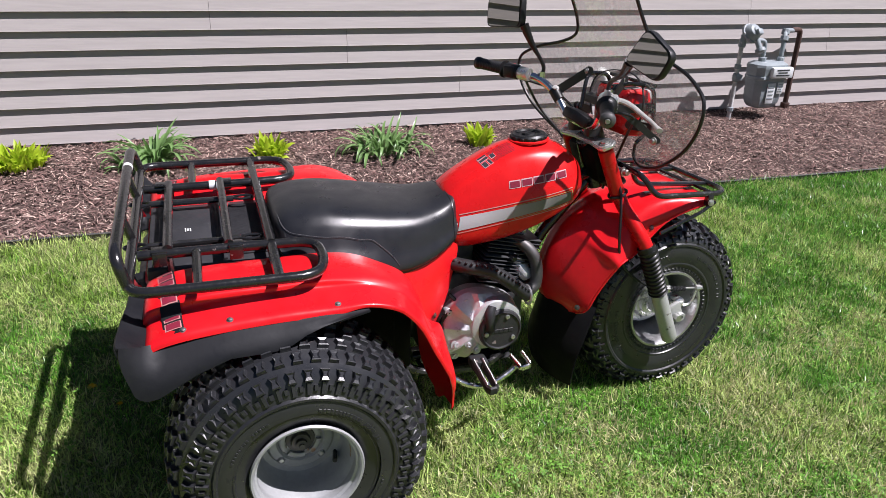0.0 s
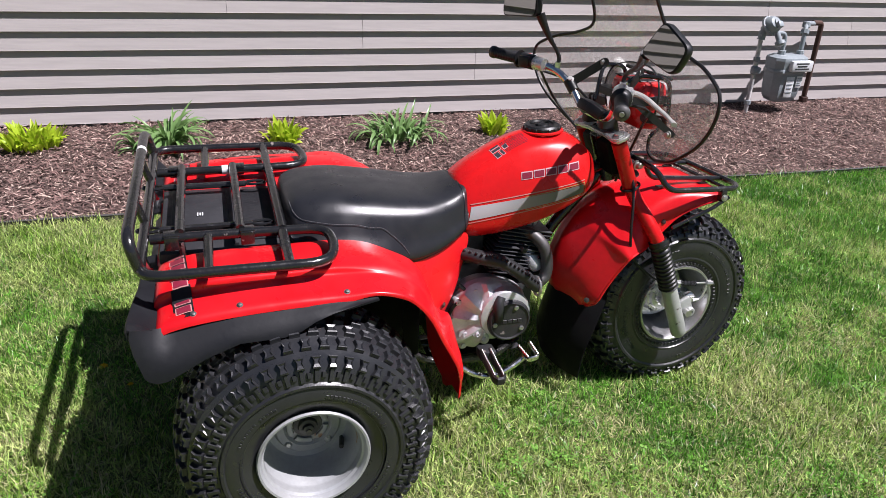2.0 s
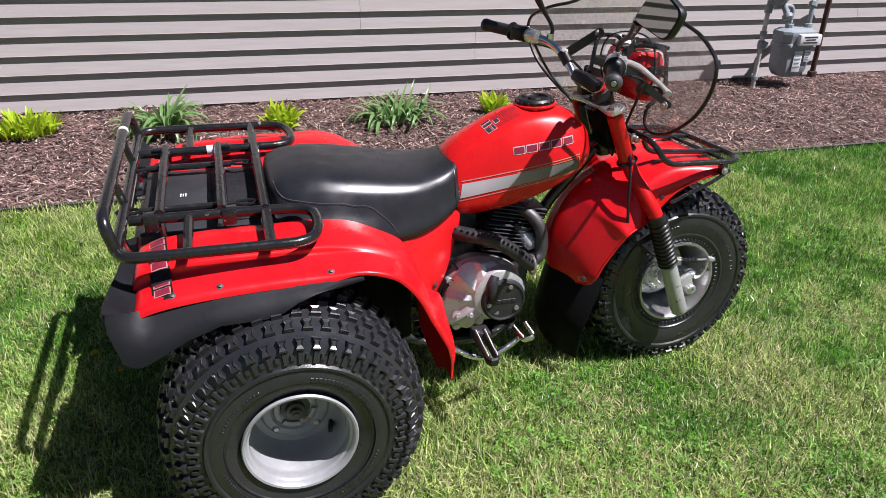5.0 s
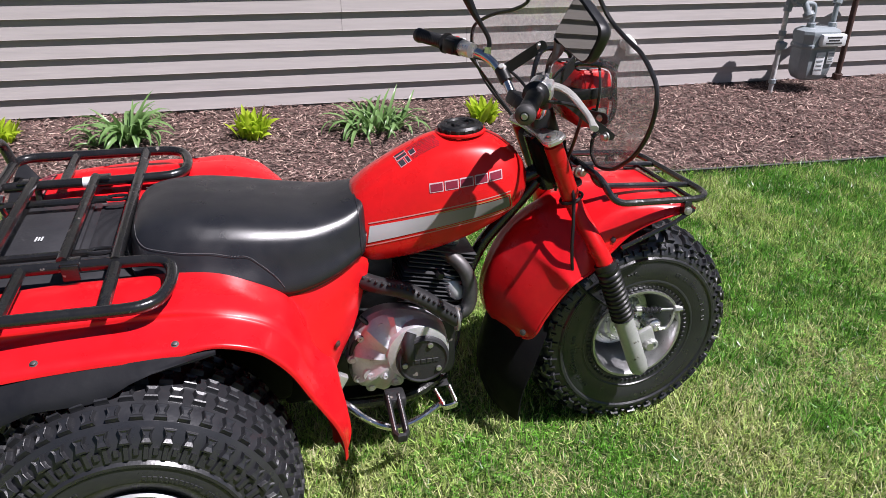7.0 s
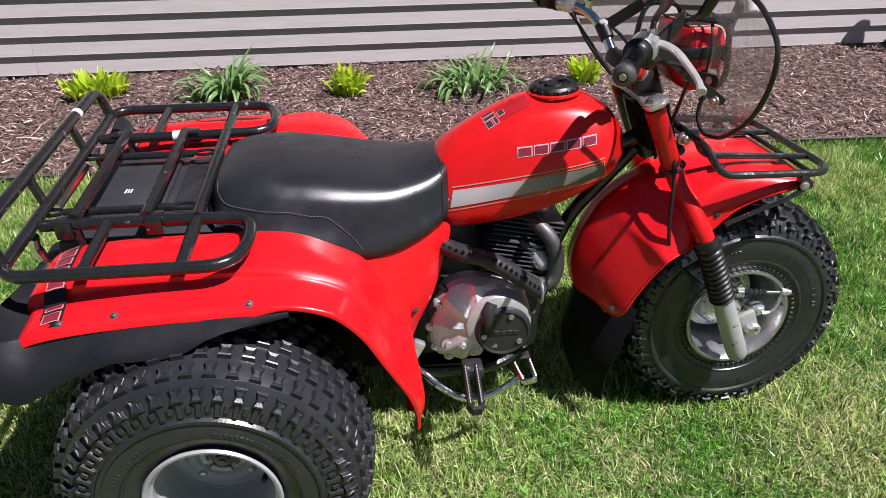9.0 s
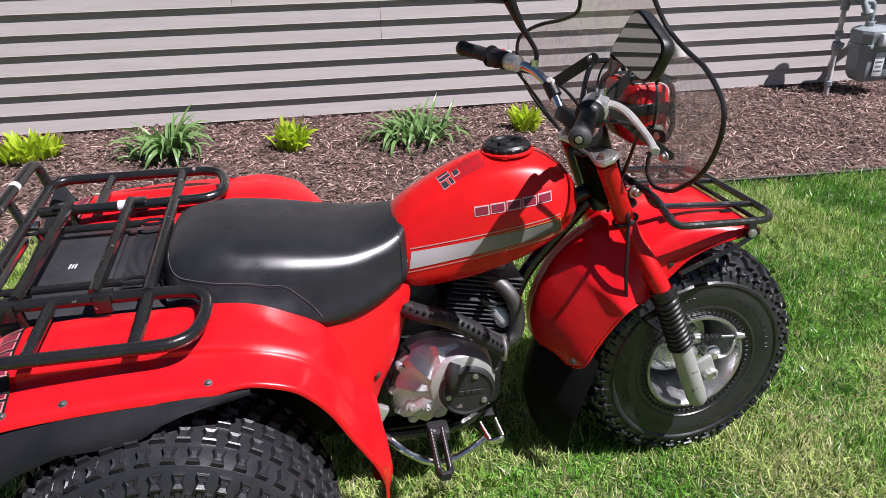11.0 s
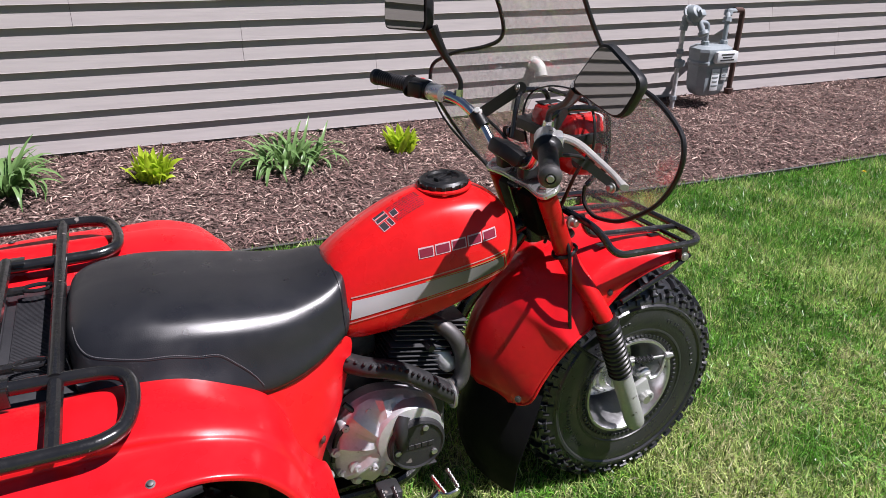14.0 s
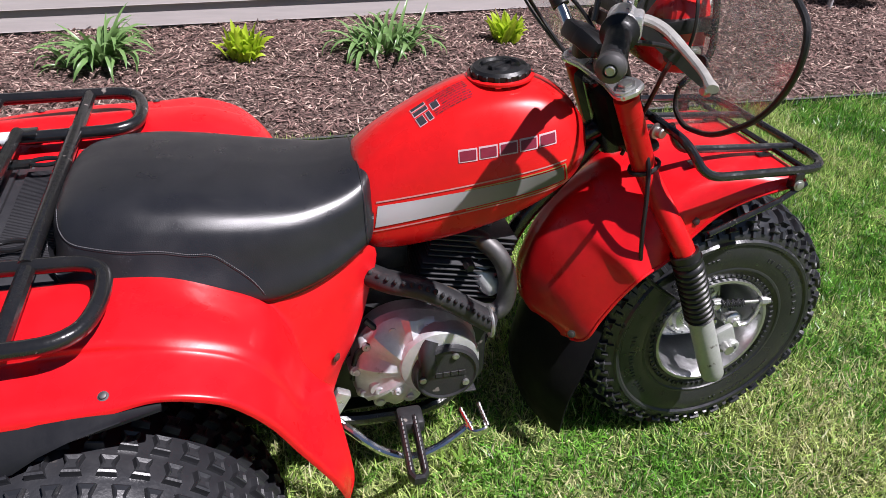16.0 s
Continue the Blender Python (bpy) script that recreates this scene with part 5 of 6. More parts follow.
def headlight():
    body = []
    for x, w, zb, zt in ((0.980, 0.050, 0.930, 0.985), (0.990, 0.082, 0.905, 1.004), (1.004, 0.098, 0.886, 1.016), (1.062, 0.104, 0.880, 1.016), (1.074, 0.098, 0.885, 1.01)):
        body.append([(x, y * w * 0.88 - 0.010, (zb + zt) / 2 + z * (zt - zb) / 2) for y, z in ((-1, -0.7), (-0.85, -1), (0.85, -1), (1, -0.7), (1, 0.7), (0.85, 1), (-0.85, 1), (-1, 0.7))])
    bm = loft(body)
    bmesh.ops.bevel(bm, geom=bm.edges[:], offset=0.004, segments=2, affect="EDGES")
    lamp = steered("headlight", bm, LENS_RED, trike, "red plastic headlight shell with black guard")
    steered("lens", block((0.012, 0.17, 0.13), Matrix.Translation((1.074, 0, 0.948)), 0.005), LABEL_WHITE, lamp, "clear ribbed headlight lens")
    bm = bmesh.new()
    for i in range(3):
        block((0.055, 0.035, 0.003), Matrix.Translation((1.030, -0.05 + i * 0.05, 1.016)), 0.001, bm, 1)
    steered("top_vent", bm, BLACK_PLASTIC, lamp, "black vent panels")
    steered("side_band", block((0.10, 0.214, 0.024), Matrix.Translation((1.022, 0, 0.968)) @ Matrix.Rotation(-0.05, 4, "Y"), 0.003), BLACK_PLASTIC, lamp, "black band round the shell")
    for s in (-1, 1):
        steered("guard", tube(rounded([(0.935, s * 0.05, 0.945), (0.948, s * 0.06, 1.01), (0.978, s * 0.095, 1.040), (1.066, s * 0.113, 1.030), (1.080, s * 0.113, 0.915), (1.03, s * 0.108, 0.868)], 0.03), 0.0062, 8), BLACK_TUBE, lamp)
        steered("mount", block((0.04, 0.006, 0.022), Matrix.Translation((1.042, s * 0.108, 0.925)), 0.002), BLACK_METAL, lamp)
        for x in (1.045,):
            bolt(STEER @ Vector((x, s * 0.112, 0.925)), (0, s, 0), 0.008, lamp, "bolt")
    for z in (1.030, 0.955):
        steered("guard", rod((1.070, -0.113, z), (1.070, 0.113, z), 0.0055, 8), BLACK_TUBE, lamp)


headlight()


def shield_point(y, z):
    """The curved sheet of the windshield."""
    return Vector((1.060 - 0.27 * math.sqrt(y * y + 0.0025) - 0.1 * y - 0.5 * max(0.0, z - 1.1), y, z))


SHIELD = [(0.0, 1.05), (0.06, 1.045), (0.10, 1.02), (0.118, 0.975), (0.112, 0.92), (0.098, 0.875), (0.090, 0.845), (0.098, 0.820), (0.135, 0.808), (0.18, 0.815), (0.24, 0.834), (0.30, 0.868), (0.355, 0.908), (0.395, 0.955), (0.416, 1.005), (0.410, 1.048), (0.375, 1.073), (0.32, 1.095), (0.24, 1.115), (0.175, 1.145), (0.15, 1.20), (0.145, 1.30), (0.14, 1.38), (0.12, 1.44), (0.06, 1.47), (0.0, 1.475)]


def plate_between(a, c, width, depth):
    """A flat upright strap from a to c with rounded ends."""
    x = (c - a).normalized()
    y = Vector((0, 0, 1)).cross(x).normalized()
    m = Matrix((x, y, x.cross(y))).transposed().to_4x4()
    m.translation = (a + c) / 2
    n = (c - a).length / 2
    pts = [(n + width * 0.5 * math.cos(t), width * 0.5 * math.sin(t)) for t in np.linspace(-1.57, 1.57, 7)] + [(-n + width * 0.5 * math.cos(t), width * 0.5 * math.sin(t)) for t in np.linspace(1.57, 4.71, 7)]
    return moved(loft([[(u, k * depth / 2, v) for u, v in pts] for k in (-1, 1)]), m)


def windshield():
    half = spline([(0, y, z) for y, z in SHIELD], 5)
    loop = [(q.y, q.z) for q in half] + [(-q.y, q.z) for q in half[-2:0:-1]]
    bm = bmesh.new()
    vs = [bm.verts.new((y, z, 0)) for y, z in loop]
    es = [bm.edges.new((vs[i], vs[(i + 1) % len(vs)])) for i in range(len(vs))]
    bmesh.ops.triangle_fill(bm, use_beauty=True, edges=es)
    for _ in range(3):
        bmesh.ops.subdivide_edges(bm, edges=[e for e in bm.edges if e.calc_length() > 0.03], cuts=1)
        bmesh.ops.triangulate(bm, faces=bm.faces[:])
    for v in bm.verts:
        v.co = shield_point(v.co.x, v.co.y)
    thick(bm, 0.003)
    shield = steered("windshield", bm, ACRYLIC, trike, "clear acrylic windshield with uneven pale haze and black edging")
    shield.visible_shadow = True
    rim = half[27:]
    edge = [shield_point(-q.y, q.z) for q in rim] + [shield_point(q.y, q.z) for q in rim[-2::-1]]
    steered("edging", tube(edge, 0.0048, 8), BLACK_PLASTIC, shield, "black rubber edge trim")
    arch = spline([(0, -0.106, 0.91), (0, -0.121, 0.975), (0, -0.104, 1.026), (0, -0.06, 1.05), (0, 0.0, 1.056), (0, 0.06, 1.05), (0, 0.104, 1.026), (0, 0.121, 0.975), (0, 0.106, 0.91)], 4)
    strap = [shield_point(q.y, q.z) - Vector((0.006, 0, 0)) for q in arch]
    steered("mounting_strap", sweep(bmesh.new(), strap, 0.0032, 8, flat=0.6), BLACK_METAL, shield, "thin dark mounting strap")
    for s in (-1, 1):
        a, c = Vector((0.897, s * 0.133, 0.982)), Vector((0.985 - 0.01 * (s > 0), s * 0.088, 1.046))
        steered("bracket", plate_between(a, c, 0.026, 0.004), BLACK_METAL, shield, "flat black windshield bracket")
        steered("bar_collar", rod(Vector((0.899, s * 0.118, 0.957)), Vector((0.890, s * 0.143, 0.985)), 0.0165, 14), BLACK_PLASTIC, shield)
        bolt(STEER @ (a + Vector((-0.006, 0, 0.006))), (-0.5, -0.5, 0.7), 0.0075, shield, "bolt", WHITE, 0.010)
        bolt(STEER @ (c + Vector((-0.008, 0, 0))), (-1, 0, 0.2), 0.006, shield, "bolt")
        low = [Vector((1.000, s * 0.110, 0.924)), Vector((1.02, s * 0.12, 0.925)), shield_point(s * 0.165, 0.926) - Vector((0.006, 0, 0))]
        steered("bracket", plate_between(low[0], low[2], 0.026, 0.004), BLACK_METAL, shield)
        bolt(STEER @ (shield_point(s * 0.155, 0.926) - Vector((0.011, 0, 0))), (-0.8, s * 0.4, 0), 0.008, shield, "bolt")
        # hand guard stay under the lever
        if s < 0:
            g = [Vector((0.885, -0.205, 1.000)), Vector((0.945, -0.222, 0.955)), Vector((1.004, -0.236, 0.908))]
            steered("guard_stay", plate_between(g[0], g[2], 0.018, 0.004), BLACK_METAL, shield)
            bolt(STEER @ (g[2] + Vector((-0.01, 0, 0))), (-1, -0.3, 0), 0.007, shield, "bolt", h=0.012)


windshield()


def side_mirror(s, centre, normal, up, corners, foot_at):
    """Black-cased kite-shaped mirror on a bent stalk; its pointed side turns to the handlebar's middle."""
    normal, up = Vector(normal).normalized(), Vector(up)
    side = up.cross(normal).normalized()
    up = normal.cross(side).normalized()
    m = Matrix((side, up, normal)).transposed().to_4x4()
    m.translation = centre
    outline = [(q.x, q.y) for q in rounded([(x, y, 0) for x, y in corners], 0.022, 4, True)]

    def ring(k, z):
        return [m @ Vector((x * k, y * k, z)) for x, y in outline]
    bm = loft([ring(0.985, 0.004), ring(1.05, 0.003), ring(1.07, -0.004), ring(1.04, -0.014), ring(0.85, -0.026), ring(0.5, -0.032)])
    mir = steered("mirror", bm, BLACK_PLASTIC, trike, "black kite-shaped rear-view mirror on a stalk")
    bm = bmesh.new()
    bm.faces.new([bm.verts.new(v) for v in ring(0.97, 0.0062)])
    steered("mirror_glass", bm, MIRROR, mir, "reflecting mirror glass")
    base = Vector((0.868, 0.186, 1.016)) if s > 0 else Vector((0.872, -0.178, 1.024))
    foot = m @ Vector((*foot_at, -0.012))
    pts = [base, base + Vector((0.004, 0, 0.035)), base.lerp(foot, 0.6) + Vector((0.004, 0, 0.004)), foot]
    steered("stalk", sweep(bmesh.new(), spline(pts, 6), [0.006] * 10 + [0.007, 0.008, 0.009, 0.010, 0.011, 0.012, 0.013, 0.014, 0.015], 10), BLACK_PLASTIC, mir)
    steered("stalk_base", rod(base - Vector((0, 0, 0.012)), base + Vector((0.001, 0, 0.016)), 0.0105, 6), CHROME, mir)
    return mir


side_mirror(-1, (0.83, -0.395, 1.157), (-0.985, -0.13, 0.06), (0.05, 0.0, 1), [(-0.078, -0.022), (-0.019, 0.058), (0.070, 0.009), (0.036, -0.054)], (-0.074, -0.023))
side_mirror(1, (0.79, 0.30, 1.200), (-0.985, -0.10, 0.06), (0.05, 0.0, 1), [(-0.096, -0.052), (-0.103, 0.030), (0.082, 0.058), (0.094, -0.036)], (0.092, -0.030))


def engine():
    eng = thing("engine", Matrix.Identity(4), "", "")
    eng.parent = trike
    tagged(eng, "air-cooled single-cylinder engine with aluminium covers")
    body = block((0.32, 0.22, 0.20), Matrix.Translation((0.56, 0.0, 0.345)), 0.03)
    part("crankcase", body, BLACK_METAL, eng)
    for s in (1, -1):
        outline = [(0.445, 0.30), (0.462, 0.268), (0.50, 0.248), (0.54, 0.246), (0.575, 0.262), (0.63, 0.262), (0.69, 0.290), (0.715, 0.345), (0.705, 0.405), (0.665, 0.440), (0.60, 0.462), (0.545, 0.468), (0.495, 0.452), (0.462, 0.415), (0.445, 0.365)]
        pts = [(q.x, q.y + 0.012) for q in spline([(0.440 + (x - 0.445) * 0.91, z, 0) for x, z in outline], 3, True)]
        cx, cz = 0.560, 0.367

        def ring(k, y):
            return [(cx + (x - cx) * k, -s * y, cz + (z - cz) * k) for x, z in pts]
        rims = [(0.475, 0.300), (0.52, 0.262), (0.452, 0.375), (0.490, 0.435), (0.555, 0.462), (0.62, 0.45), (0.655, 0.30)]

        def swell(k):
            """A ring of the cover's face: a dome with a flute to each of its rim bolts."""
            out = []
            for x, z in pts:
                px, pz = cx + (x - cx) * k, cz + (z - cz) * k
                y = 0.130 + 0.034 * (1 - k ** 2.6) ** 0.8
                for bx, bz in rims:
                    d = Vector((bx - cx, bz - cz)).normalized()
                    u, w = (px - cx) * d.x + (pz - cz) * d.y, (px - cx) * -d.y + (pz - cz) * d.x
                    if u > 0:
                        y += 0.013 * math.exp(-(w / 0.013) ** 2) * min(1, u / 0.05) * (1 if k < 0.93 else 0.3)
                out.append((px, -s * y, pz))
            return out
        bm = loft([ring(1.0, 0.095), ring(1.0, 0.124), ring(0.975, 0.128)] + [swell(k) for k in (0.95, 0.91, 0.87, 0.82, 0.76, 0.69, 0.61, 0.52, 0.42, 0.3, 0.15)])
        cover = part("side_cover", bm, COVER, eng, "dull cast aluminium engine cover", 0.35)
        if s < 0:
            continue
        for x, z in ((0.465, 0.300), (0.50, 0.268), (0.452, 0.36), (0.475, 0.42), (0.53, 0.452), (0.60, 0.45), (0.66, 0.43), (0.575, 0.275)):
            bm = lathe([(0.016, 0), (0.014, 0.028), (0.012, 0.031), (0.008, 0.031), (0.008, 0.036), (0.006, 0.037), (0, 0.034)], 14, axis_pose((0.440 + (x - 0.445) * 0.91, -0.112, cz + (z - cz) * 0.96), (0, -1, 0)))
            part("cover_bolt", bm, COVER, cover)
        for x, z, r, y in ((0.488, 0.318, 0.021, 0.158), (0.545, 0.300, 0.017, 0.168), (0.520, 0.322, 0.014, 0.172)):
            bm = lathe([(r * 1.15, 0.10), (r, y - 0.004), (r * 0.85, y), (r * 0.45, y), (r * 0.45, y + 0.006), (r * 0.3, y + 0.007), (0, y + 0.004)], 20, axis_pose((x, 0, z), (0, -1, 0)))
            part("cover_boss", bm, COVER, cover)
        bm = lathe([(0.078, 0.0), (0.078, 0.045), (0.075, 0.052), (0.06, 0.056), (0, 0.056)], 48, axis_pose((0.602, -0.125, 0.378), (0, -1, 0)))
        part("clutch_housing", bm, COVER, cover, "round aluminium clutch housing")
        m = axis_pose((0.611, -0.152, 0.364), (0, -1, 0))
        bm = lathe([(0.066, 0.0), (0.066, 0.030), (0.063, 0.038), (0.058, 0.041), (0.054, 0.038), (0, 0.038)], 48, m)
        cap = part("round_cap", bm, BLACK_METAL, eng, "round black engine cap")
        for a in (-0.6, 1.2, 3.3):
            part("cap_screw", lathe([(0.007, 0), (0.007, 0.004), (0.005, 0.005), (0, 0.004)], 12, m @ Matrix.Translation((0.046 * math.cos(a), 0.046 * math.sin(a), 0.038))), STEEL, cap)
        bm = bmesh.new()
        for i in range(5):
            block((0.011, 0.013, 0.002), m @ Matrix.Rotation(radians(90), 4, "Z") @ Matrix.Translation((0, 0, 0.039)) @ Matrix.Translation((0.0, -0.03 + i * 0.015, 0)), 0.0005, bm, 1)
        part("emblem_block", bm, BLACK_METAL, cap)
        bm = tube(spline([(0.578, -0.186, 0.372), (0.574, -0.184, 0.412), (0.584, -0.172, 0.436)], 6), 0.016, 12)
        part("cap_arm", bm, BLACK_METAL, cap)
    # finned cylinder and head
    tilt = Matrix.Translation((0.645, -0.005, 0.44)) @ Matrix.Rotation(radians(12), 4, "Y")
    bm = block((0.11, 0.12, 0.17), tilt @ Matrix.Translation((0, 0, 0.085)), 0.012)
    cyl = part("cylinder", bm, BLACK_METAL, eng, "black finned engine cylinder")
    for i in range(13):
        w = 0.185 if i < 8 else 0.165
        bm = block((w, 0.21 if i < 8 else 0.19, 0.0034), tilt @ Matrix.Translation((0.004, 0, 0.032 + i * 0.0115)), 0.0014)
        part("cooling_fin", bm, FIN, cyl)
    bm = block((0.10, 0.12, 0.03), tilt @ Matrix.Translation((0, 0, 0.185)), 0.012)
    part("head_cover", bm, ALLOY, cyl)
    part("head_plug", lathe([(0.011, 0), (0.011, 0.03), (0.008, 0.034), (0, 0.034)], 6, axis_pose(tilt @ Vector((0.0, -0.085, 0.115)), (0, -1, 0))), BLACK_METAL, cyl)
    # exhaust
    pipe = [(0.655, -0.05, 0.585), (0.695, -0.085, 0.590), (0.728, -0.11, 0.562), (0.743, -0.122, 0.515), (0.735, -0.134, 0.470), (0.705, -0.142, 0.458), (0.665, -0.146, 0.480), (0.62, -0.142, 0.512), (0.56, -0.128, 0.535), (0.48, -0.085, 0.535), (0.38, -0.06, 0.50), (0.2, -0.06, 0.47)]
    part("exhaust_pipe", tube(spline(pipe, 6), 0.0180, 16), EXHAUST, eng, "dull steel exhaust pipe")
    sh = spline([(0.700, -0.166, 0.455), (0.665, -0.168, 0.484), (0.62, -0.167, 0.520), (0.57, -0.160, 0.548), (0.515, -0.138, 0.556), (0.465, -0.085, 0.552), (0.43, -0.06, 0.54)], 8)
    bm = sweep(bmesh.new(), sh, [0.020] + [0.0255] * (len(sh) - 2) + [0.018], 14, flat=0.78)
    shield = part("heat_shield", bm, BLACK_METAL, eng, "black slotted exhaust heat shield")
    for i in range(3, len(sh) - 3, 2):
        bm = block((0.0065, 0.008, 0.028), Matrix.Translation(sh[i] + Vector((0, -0.0165, 0.011))) @ Matrix.Rotation(0.7, 4, "X"), 0.002, None, 1)
        part("slot", bm, GAP, shield)
    part("clamp", tube([sh[1] + Vector((0.0, 0.027 * math.cos(a), 0.027 * math.sin(a))) for a in (2 * math.pi * i / 16 for i in range(16))], 0.004, 8, True), STEEL, shield)
    bm = sweep(bmesh.new(), [(0.688, -0.080, 0.540), (0.700, -0.090, 0.518), (0.716, -0.100, 0.494), (0.724, -0.104, 0.480)], [0.014, 0.021, 0.023, 0.016], 16)
    part("exhaust_flange", bm, COVER, eng, "dull alloy exhaust flange")
    # carburettor and intake
    part("carburettor", block((0.09, 0.08, 0.09), Matrix.Translation((0.52, -0.03, 0.575)), 0.015), BLACK_METAL, eng)
    part("intake", rod((0.56, 0, 0.57), (0.63, 0, 0.56), 0.026, 14), BLACK_PLASTIC, eng)
    part("air_box", block((0.14, 0.18, 0.12), Matrix.Translation((0.40, 0, 0.57)), 0.02), BLACK_PLASTIC, eng)
    for pts in ([(0.47, -0.13, 0.47), (0.49, -0.14, 0.44), (0.45, -0.14, 0.40), (0.44, -0.13, 0.33)], [(0.52, -0.08, 0.54), (0.47, -0.12, 0.52), (0.44, -0.14, 0.47), (0.43, -0.12, 0.40)]):
        part("hose", tube(spline(pts, 6), 0.006, 8), BLACK_PLASTIC, eng)


engine()


def chassis():
    fr = thing("frame", Matrix.Identity(4), "", "")
    fr.parent = trike
    tagged(fr, "black tubular steel frame")
    for pts, r in (([(0.935, 0, 0.86), (0.985, 0, 0.72)], 0.034), ([(0.955, 0, 0.76), (0.80, 0, 0.70), (0.5, 0, 0.62), (0.1, 0, 0.60), (-0.28, 0, 0.56)], 0.02),
                   ([(0.945, 0, 0.73), (0.800, 0, 0.565), (0.752, 0, 0.44), (0.735, 0, 0.26), (0.68, 0, 0.20), (0.40, 0, 0.20)], 0.017)):
        part("frame_tube", tube(rounded(pts, 0.05), r, 12), BLACK_TUBE, fr)
    for s in (-1, 1):
        part("frame_tube", tube(rounded([(0.70, s * 0.05, 0.215), (0.60, s * 0.12, 0.205), (0.40, s * 0.12, 0.21), (0.22, s * 0.1, 0.32), (0.0, s * 0.1, 0.33), (-0.1, s * 0.12, 0.50), (-0.28, s * 0.15, 0.57)], 0.06), 0.014, 10), BLACK_TUBE, fr)
    part("rear_axle", rod((0, -0.43, HUB_Z), (0, 0.43, HUB_Z), 0.022, 14), STEEL, fr)
    part("axle_housing", rod((0, -0.12, HUB_Z), (0, 0.12, HUB_Z), 0.06, 18), BLACK_METAL, fr)
    part("skid_plate", block((0.30, 0.14, 0.005), Matrix.Translation((0.56, 0, 0.188)), 0.002), BLACK_METAL, fr)
    # footpeg with toothed edges
    for s in (-1, 1):
        peg = part("footpeg", block((0.05, 0.05, 0.03), Matrix.Translation((0.535, s * 0.215, 0.285)), 0.008), BLACK_METAL, fr, "folding black footpeg with serrated edges")
        bm = bmesh.new()
        path = [(0.517, s * 0.22, 0.292), (0.513, s * 0.345, 0.282), (0.518, s * 0.353, 0.281), (0.533, s * 0.353, 0.281), (0.538, s * 0.345, 0.282), (0.542, s * 0.22, 0.292)]
        sweep(bm, path, 0.007, 8, flat=2.0)
        part("peg_frame", bm, BLACK_METAL, peg)
        for x0, x1 in ((0.5165, 0.513), (0.5425, 0.538)):
            pts = []
            for i in range(25):
                u = i / 24
                pts.append((x0 + (x1 - x0) * u, s * (0.225 + 0.118 * u), 0.302 - 0.009 * u + (0.005 if i % 2 else 0.0)))
            part("peg_teeth", sweep(bmesh.new(), pts, 0.0016, 6), STEEL, peg, "bare metal teeth")
    lever = [(0.395, -0.19, 0.292), (0.42, -0.215, 0.285), (0.47, -0.245, 0.252), (0.525, -0.262, 0.236), (0.58, -0.258, 0.245), (0.635, -0.240, 0.263), (0.65, -0.232, 0.272)]
    ped = part("brake_pedal", tube(spline(lever, 6), 0.0085, 10), CHROME, fr, "bent chrome brake pedal")
    bow = rounded([(0.634, -0.212, 0.286), (0.646, -0.268, 0.276), (0.676, -0.268, 0.282), (0.670, -0.212, 0.292)], 0.010)
    pad = part("pedal_pad", sweep(bmesh.new(), bow, 0.0046, 8, flat=1.8), CHROME, ped)
    for k in (0, 2):
        a, c = Vector(((0.634, -0.214, 0.294), (0, 0, 0), (0.670, -0.214, 0.300))[k]), Vector(((0.645, -0.264, 0.284), (0, 0, 0), (0.675, -0.264, 0.290))[k])
        part("pad_teeth", sweep(bmesh.new(), [a.lerp(c, i / 12) + Vector((0, 0, 0.0035 * (i % 2))) for i in range(13)], 0.0022, 6), STEEL, pad)
    part("pedal_link", block((0.03, 0.02, 0.07), Matrix.Translation((0.402, -0.175, 0.315)) @ Matrix.Rotation(0.5, 4, "Y"), 0.005), ALLOY, fr)


chassis()

